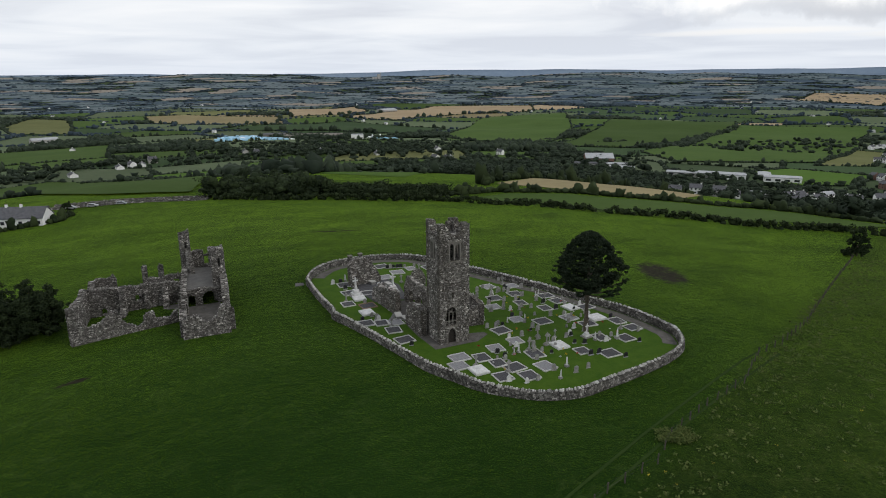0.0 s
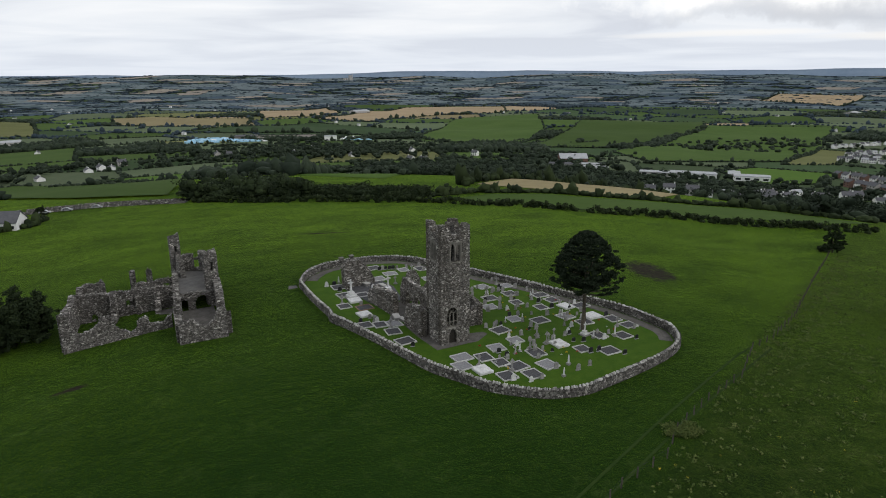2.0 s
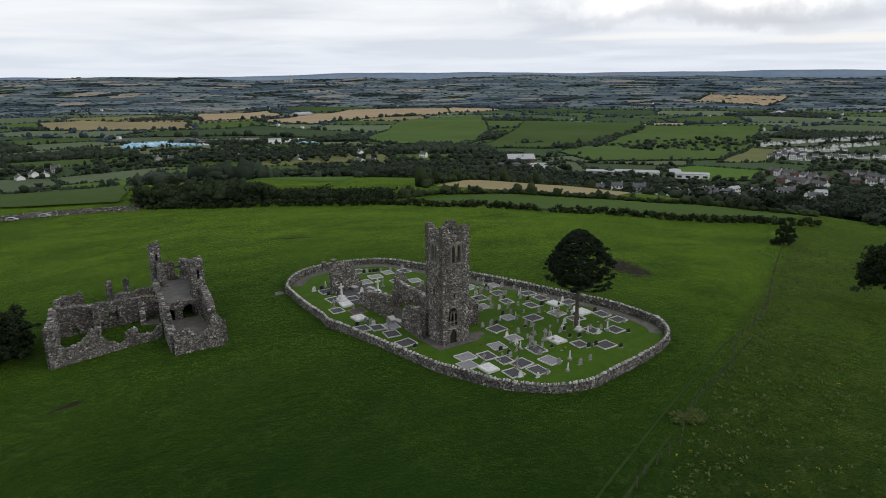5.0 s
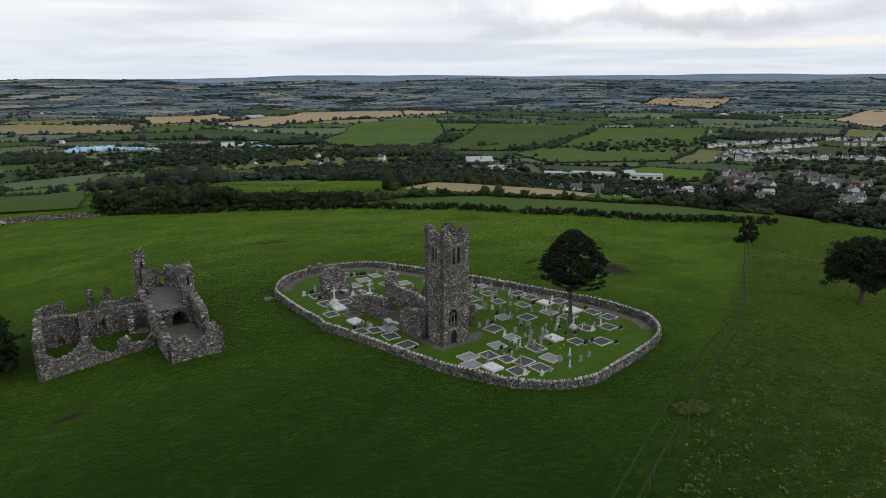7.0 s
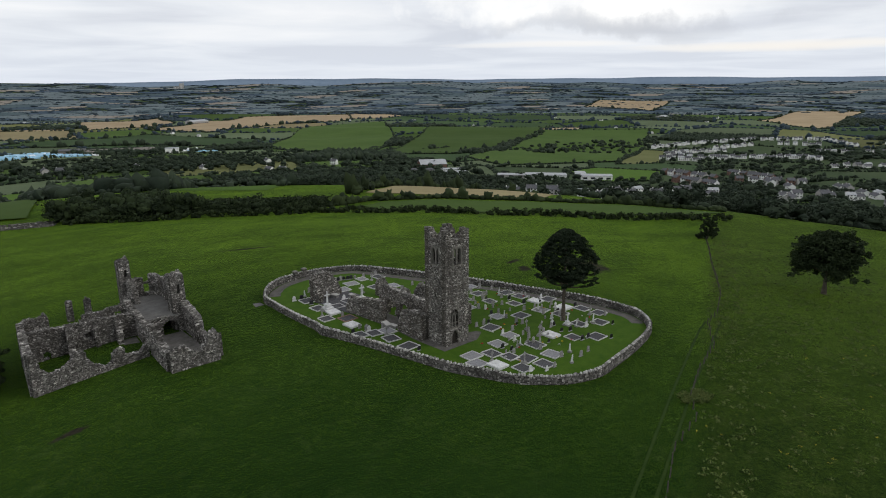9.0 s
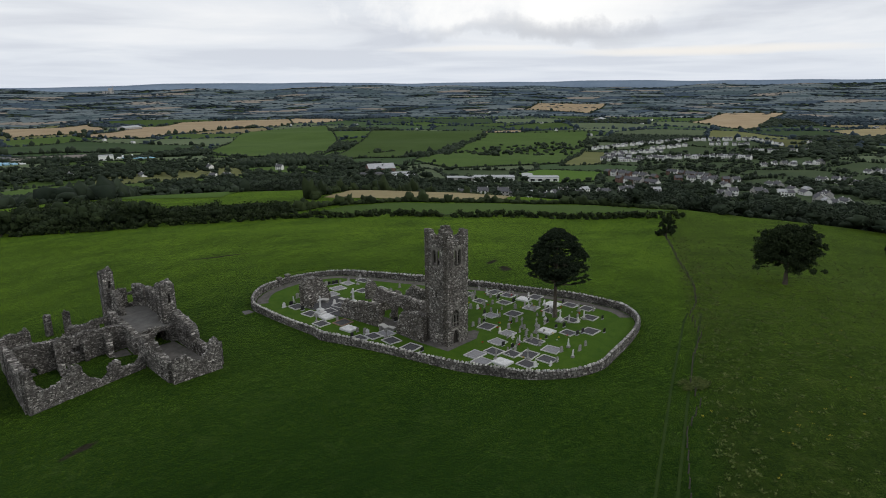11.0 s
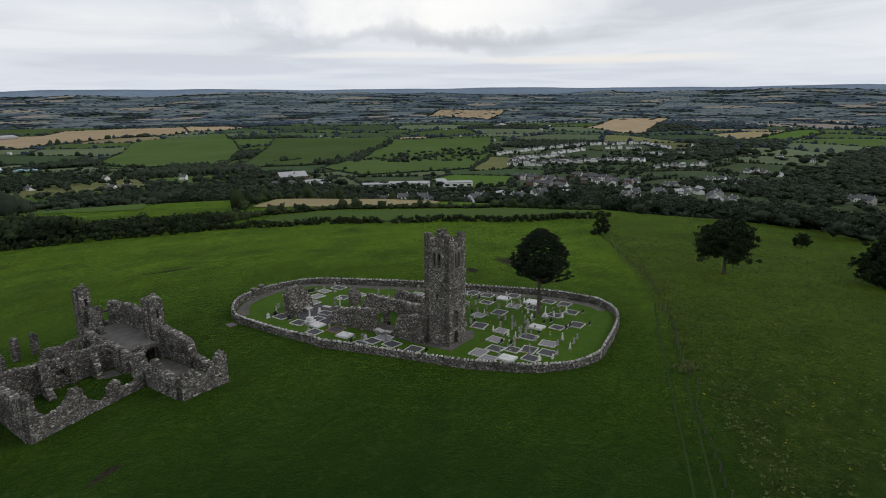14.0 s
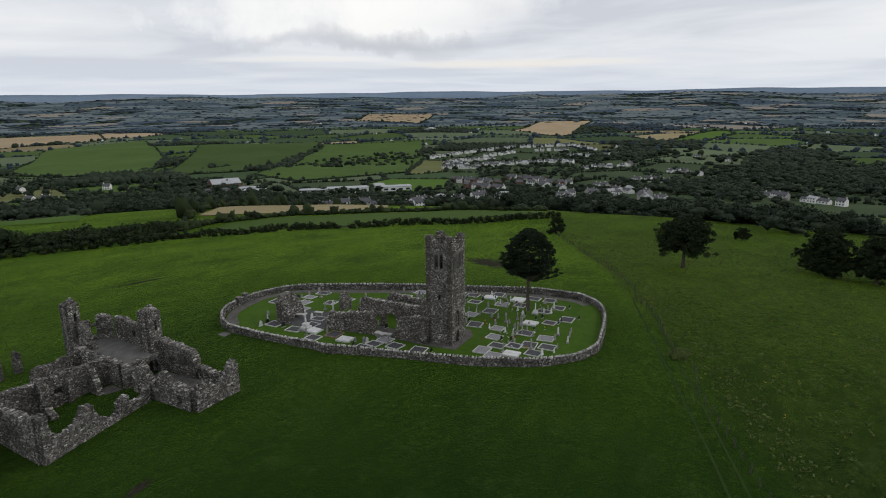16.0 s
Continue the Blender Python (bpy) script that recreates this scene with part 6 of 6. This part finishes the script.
    for p in WOODS:
        x0, x1, y0, y1 = min(q[0] for q in p), max(q[0] for q in p), min(q[1] for q in p), max(q[1] for q in p)
        r = math.hypot(x0, y0)
        w = 8 if r < 1600 else (14 if r < 2950 else 22)
        for _ in range(int((x1 - x0) * (y1 - y0) / (w * w * 1.3))):
            x, y = rng.uniform(x0, x1), rng.uniform(y0, y1)
            if inside(x, y, p) and not in_known(x, y) and not (r < 2600 and by_house(x, y)):
                h = rng.uniform(6, 11) if r < 2950 else rng.uniform(2.2, 4.2)
                (ct if r < 2500 else cs).append((x, y, H(x, y) + h * 0.45))
                (st if r < 2500 else ss).append((w * 0.7, w * 0.7 * rng.uniform(0.8, 1.2), h * 0.6))
    tagged(put("parcel_woods", clump_mesh("parcel_woods", ct, st, WOOD)), "dark green woods between valley fields", "woods", kind="stuff")
    # woods past 2500 m: blue haze is part of the leaf colour
    tagged(put("far_woods", clump_mesh("far_woods", cs, ss, HAZE_LEAF)), "dark woodland blocks between distant fields, hazed blue in colour", "woods", kind="stuff")
    # scrub on the rounded hill field
    cs, ss = trees_over(130, lambda: (rng.gauss(1040, 120), rng.gauss(740, 45)), 8.5, 6)
    c, s = bushes_along([((712, 760), (1066, 935)), ((760, 900), (860, 940)), ((700, 1010), (830, 1080)), ((1066, 935), (1360, 1100))], 6, 4.5, 4.5, 0.8, 4)
    tagged(put("hill_scrub", clump_mesh("hill_scrub", cs + c, ss + s, WOOD)), "gorse and thorn scrub on the rounded green hill", "scrub", kind="stuff")


CENTRED = [(p, sum(q[0] for q in p) / len(p), sum(q[1] for q in p) / len(p)) for _, _, p in KNOWN]
landscape_green()


# ---- village, works, road ----
def house_body(name, words, w, d, h, pitch, wall, roof, chimneys, group):
    t = thing(name, words, "house", group)
    part("wall", prism([(-d / 2, -2.5), (d / 2, -2.5), (d / 2, h), (0, h + pitch), (-d / 2, h)], -w / 2, w / 2), wall, t)
    o = 0.35
    for s in (-1, 1):
        bm = prism([(s * (d / 2 + o), h - o * 2 * pitch / d + 0.06), (s * (d / 2 + o), h - o * 2 * pitch / d + 0.26), (0, h + pitch + 0.26), (0, h + pitch + 0.06)][::s], -w / 2 - 0.3, w / 2 + 0.3)
        part("roof_slope", bm, roof, t)
    for c in chimneys:
        k = part("chimney", box(-0.35, c - 0.4, h + pitch - 0.6, 0.35, c + 0.4, h + pitch + 1.1), wall if wall is not BRICK else BRICK, t)
        part("chimney_pot", tube([(0, c, h + pitch + 1.1), (0, c, h + pitch + 1.5)], [0.16, 0.13], 6), BRICK, k)
    n = max(2, int(w / 3))
    for s in (-1, 1):
        for i in range(n):
            y = -w / 2 + (i + 0.5) * w / n
            for z in ((0.9,) if h < 3.5 else (0.9, 3.5)):
                if i == n // 2 and z < 1 and s < 0:
                    part("door", box(s * (d / 2 + 0.05), y - 0.5, 0, s * (d / 2 - 0.05), y + 0.5, 2.1), DARKWOOD, t)
                else:
                    part("window", box(s * (d / 2 + 0.05), y - 0.65, z, s * (d / 2 - 0.05), y + 0.65, z + 1.2), GLASS, t)
    return t


def village():
    kinds = [house_body("house", "small white rendered two-storey house with a slate roof", 9, 7.5, 5.0, 2.6, RENDER, SLATE, (4.0,), "houses of the village"),
             house_body("bungalow", "low white rendered bungalow with a slate roof", 13, 8, 2.8, 2.3, RENDER, SLATE, (-4.5, 4.5), "houses of the village"),
             house_body("house", "grey rendered two-storey house with a slate roof", 10, 8, 5.2, 2.8, GREYWALL, SLATE, (-4.4, 4.4), "houses of the village"),
             house_body("terrace_house", "brick terrace house with a slate roof and chimney", 8, 8, 5.0, 2.4, BRICK, SLATE, (3.4,), "houses of the village"),
             house_body("house", "pale house with a light grey sheet roof", 9, 7, 4.8, 2.0, RENDER, PALEROOF, (), "houses of the village")]
    used = set()
    for i, (x, y, k, turn) in enumerate(HOUSES):
        m = pose(x, y, H(x, y) + 0.6, 0, 0, turn)
        if k not in used:
            kinds[k].matrix_basis = m
            used.add(k)
        else:
            copy_thing(kinds[k], m)


def shed(name, words, x, y, w, d, h, pitch, turn, wall, roof, category="shed"):
    t = thing(name, words, category, "", pose(x, y, H(x, y) + 0.5, 0, 0, turn))
    part("wall", prism([(-d / 2, -3), (d / 2, -3), (d / 2, h), (0, h + pitch), (-d / 2, h)], -w / 2, w / 2), wall, t)
    for s in (-1, 1):
        part("roof_slope", prism([(s * (d / 2 + 0.4), h - 0.1), (s * (d / 2 + 0.4), h + 0.25), (0, h + pitch + 0.3), (0, h + pitch + 0.02)][::s], -w / 2 - 0.4, w / 2 + 0.4), roof, t)
    n = int(w / 8)
    for i in range(n):
        yy = -w / 2 + (i + 0.5) * w / n
        part("window", box(-d / 2 - 0.06, yy - 2.4, 1.2, -d / 2 + 0.05, yy + 2.4, min(h - 0.6, 3.4)), GLASS, t)
    return t


def large_buildings():
    shed("school_building", "flat white-walled school building with rows of windows", 505, 392, 46, 18, 5, 0.5, 40, RENDER, PALEROOF, "school")
    shed("school_building", "flat white-walled school building with rows of windows", 545, 352, 34, 16, 5, 0.5, 40, RENDER, PALEROOF, "school")
    shed("school_building", "low grey school wing with a pale roof", 478, 420, 30, 14, 4, 0.5, 40, GREYWALL, PALEROOF, "school")
    shed("school_building", "low grey school wing with a pale roof", 560, 385, 24, 12, 4, 0.5, 130, GREYWALL, PALEROOF, "school")
    shed("farm_shed", "large farm shed with a pale grey pitched roof", 480, 560, 34, 26, 7, 5, 60, BRICK, PALEROOF, "shed")
    shed("workshop", "white flat workshop with a pale roof", 462, 500, 34, 16, 5, 1, 50, RENDER, PALEROOF, "workshop")
    shed("workshop", "white flat workshop with a pale roof", 440, 470, 26, 16, 5, 1, 50, RENDER, PALEROOF, "workshop")
    shed("workshop", "grey flat workshop with a dark roof", 430, 520, 30, 14, 5, 1, 50, GREYWALL, SLATE, "workshop")
    shed("factory_hall", "long low brown-grey factory hall with a pale roof edge", 292, 1240, 118, 55, 7.5, 1.2, 75, WORKSWALL, WORKSWALL, "factory")
    shed("factory_hall", "long low brown-grey factory hall with a pale roof edge", 222, 1290, 44, 36, 9, 1.5, 75, WORKSWALL, SLATE, "factory")
    shed("factory_hall", "white factory office by the yard", 366, 1180, 24, 16, 9, 1, 75, RENDER, PALEROOF, "factory")
    shed("farm_shed", "distant pale farm shed with a sheet roof", 830, 2250, 70, 40, 8, 5, 110, GREYWALL, PALEROOF, "shed")
    shed("farm_shed", "distant pale farm shed with a sheet roof", 2250, 1250, 80, 40, 8, 5, 110, GREYWALL, PALEROOF, "shed")
    shed("farm_shed", "distant pale farm shed with a sheet roof", -215, 1500, 50, 24, 6, 4, 110, GREYWALL, PALEROOF, "shed")
    # wrapped stacks in the factory yards
    proto = {}
    for mat, nm, words, (x0, y0, ux, uy, vx, vy), nu, nv in (
            (BLUEWRAP, "blue_stack", "row of block pallets wrapped in blue film", (100, 1215, 10.5, -1.2, 6, 27), 14, 8),
            (WHITEWRAP, "white_stack", "row of block pallets wrapped in white film", (395, 1285, 10, -2.0, 3, 30), 8, 3),
            (BLUEWRAP, "blue_stack", "row of block pallets wrapped in blue film", (420, 1215, 10, -2.0, 3, 28), 5, 2)):
        for i in range(nu):
            for j in range(nv):
                if rng.random() < 0.22:
                    continue
                x, y = x0 + ux * i + vx * j + rng.uniform(-2, 2), y0 + uy * i + vy * j + rng.uniform(-4, 4)
                m = pose(x, y, H(x, y) + 0.8, 0, 0, rng.uniform(-6, 6)) @ Matrix.Diagonal((1, 1, rng.uniform(0.5, 0.9), 1))
                w = nm if rng.random() > 0.12 else "white_stack"
                if w not in proto:
                    proto[w] = thing(w, words if w == nm else "row of block pallets wrapped in white film", "pallets", "stacks in the works yard")
                    for q in range(3):
                        part("pallet_load", box(-4, -9 + q * 6.1, -1, 4, -9 + q * 6.1 + 5.8, 3.2 + 0.4 * q, 0.15), mat if w == nm else WHITEWRAP, proto[w])
                    proto[w].matrix_basis = m
                else:
                    copy_thing(proto[w], m)
    # the cement works on the skyline
    b = radians(bearing(1587, 4436))
    x, y = 4560 * math.cos(b), 4560 * math.sin(b)
    t = thing("cement_works", "hazy grey cement works tower and silos on the skyline", "works", "", pose(x, y, H(x, y)))
    part("preheater_tower", box(-9, -9, -10, 9, 9, 34, 0.5), GREYWALL, t)
    part("chimney", tube([(16, 0, -10), (16, 0, 46)], [3, 2], 8), GREYWALL, t)
    for k in (-1, 0):
        part("silo", tube([(-24 + k * 17, 0, -10), (-24 + k * 17, 0, 14)], [8, 8], 10), GREYWALL, t)


def near_left():
    """The lane, the white bungalow and the parked cars beyond the pasture."""
    lane = [(-150, 200), (-100, 224), (-74, 231), (-48, 227), (-28, 222), (-12, 216)]
    v, f = ribbon(lane, 5.5, 0.12, 3.0)
    tagged(put("road", as_mesh("road", v, f, TAR)), "narrow grey tarred lane between stone walls", "road", kind="structure")
    for o, nm in ((4.2, "lane_wall"), (-4.2, "lane_wall")):
        w = thing(nm, "low grey drystone wall beside the lane", "stone wall")
        for k, ((ax, ay), (bx, by)) in enumerate(zip(lane, lane[1:])):
            d = Vector((bx - ax, by - ay)).normalized()
            a, b = (ax - d.y * o, ay + d.x * o), (bx - d.y * o, by + d.x * o)
            z = min(H(*a), H(*b))
            rubble("wall_length", a, b, 0.5, z - 0.4, [(0, H(*a) + 1.0), (math.hypot(bx - ax, by - ay), H(*b) + 1.0)], w, STONE3, (), 0.5, 0.8, seed=80 + k)
    t = house_body("white_bungalow", "white rendered bungalow with a dark hipped slate roof and two chimneys", 24, 9, 3.2, 3.2, RENDER, SLATE, (-1.5, 3.5), "")
    t.matrix_basis = pose(-82.0, 192, H(-82, 192) + 0.4, 0, 0, -108)
    t = house_body("garage", "small white rendered garage with a slate roof", 7, 6, 2.6, 1.8, RENDER, SLATE, (), "")
    t.matrix_basis = pose(-99, 204, H(-99, 204) + 0.3, 0, 0, -108)
    hedge = [(-100, 178), (-84, 181), (-68, 188), (-64, 206)]
    cs, ss = bushes_along(list(zip(hedge, hedge[1:])), 0.8, 0.9, 1.6, 1, 0.3)
    tagged(put("garden_hedge", clump_mesh("garden_hedge", cs, ss, HEDGE, True)), "clipped dark garden hedge before the bungalow", "hedge")
    tree("garden_shrub", -66.5, 214, 4.6, 0.4, 4.6, LEAF, "rounded dark garden shrub beside the bungalow", "bush", 50, 60, 0.3, 0.15)
    car = None
    cols = plain("car_paint_silver", (0.35, 0.36, 0.38), (0.45, 0.46, 0.48), 3, 0.3, 0, 0.6)
    for x, y, a in ((-58, 224.5, -8), (-47, 222.8, -10), (-66, 225.6, -6)):
        m = pose(x, y - 2.6, H(x, y - 2.6) + 0.12, 0, 0, a)
        if car is None:
            car = thing("parked_car", "small silver parked hatchback on the lane verge", "car", "cars on the lane", m)
            part("body", prism([(-2.1, 0.3), (2.1, 0.3), (2.15, 0.75), (1.2, 0.9), (0.6, 1.4), (-1.4, 1.42), (-2.05, 0.95)], -0.85, 0.85), cols, car)
            part("glasshouse", prism([(-1.5, 0.95), (1.0, 0.92), (0.5, 1.36), (-1.3, 1.38)], -0.862, 0.862), GLASS, car)
            for sx in (-1.3, 1.3):
                for sy in (-0.82, 0.82):
                    part("wheel", tube([(sx, sy - 0.1, 0.31), (sx, sy + 0.1, 0.31)], [0.31, 0.31], 10), BLACK, car)
        else:
            copy_thing(car, m)
    # field gate in the gap of the pasture hedge
    g = thing("field_gate", "grey galvanised field gate in the hedge gap", "gate", "", pose(119.5, 110.5, H(119.5, 110.5), 0, 0, -42))
    for z in (0.25, 0.5, 0.75, 1.0, 1.25):
        part("gate_rail", box(-1.9, -0.025, z, 1.9, 0.025, z + 0.05), WIRE, g)
    for x in (-2.0, 2.0):
        part("gate_post", box(x - 0.1, -0.1, -0.3, x + 0.1, 0.1, 1.5, 0.02), POSTWOOD, g)


def skyline():
    """Uplands behind everything, with blue-grey haze put into their colour."""
    verts, faces = [], []
    n = 400
    for i in range(n + 1):
        a = radians(-40 + 175 * i / n)
        top = 40 + 20 * min(1, max(0, (78 - math.degrees(a)) / 28)) + 14 * math.exp(-((math.degrees(a) - 58) / 16) ** 2) + 4 * math.sin(a * 5 + 0.5) + 5 * math.sin(a * 11 + 2) + 2.5 * math.sin(a * 29) + 1.2 * math.sin(a * 61)
        for r, z in ((4700, -40), (4760, top * 0.4), (4800, top), (4840, -60)):
            verts.append((r * math.cos(a), r * math.sin(a), z))
        if i:
            for q in range(3):
                faces.append((4 * i - 4 + q, 4 * i - 3 + q, 4 * i + 1 + q, 4 * i + q))
    # pale blue tone painted in place of distance haze
    m = plain("hazed_upland", (0.14, 0.19, 0.255), (0.19, 0.245, 0.31), 0.004, 0.95, 0)
    tagged(put("backdrop", as_mesh("backdrop", verts, faces, m, True)), "low uplands along the horizon, coloured blue-grey for haze", "hills", kind="structure")


village()
large_buildings()
near_left()
skyline()
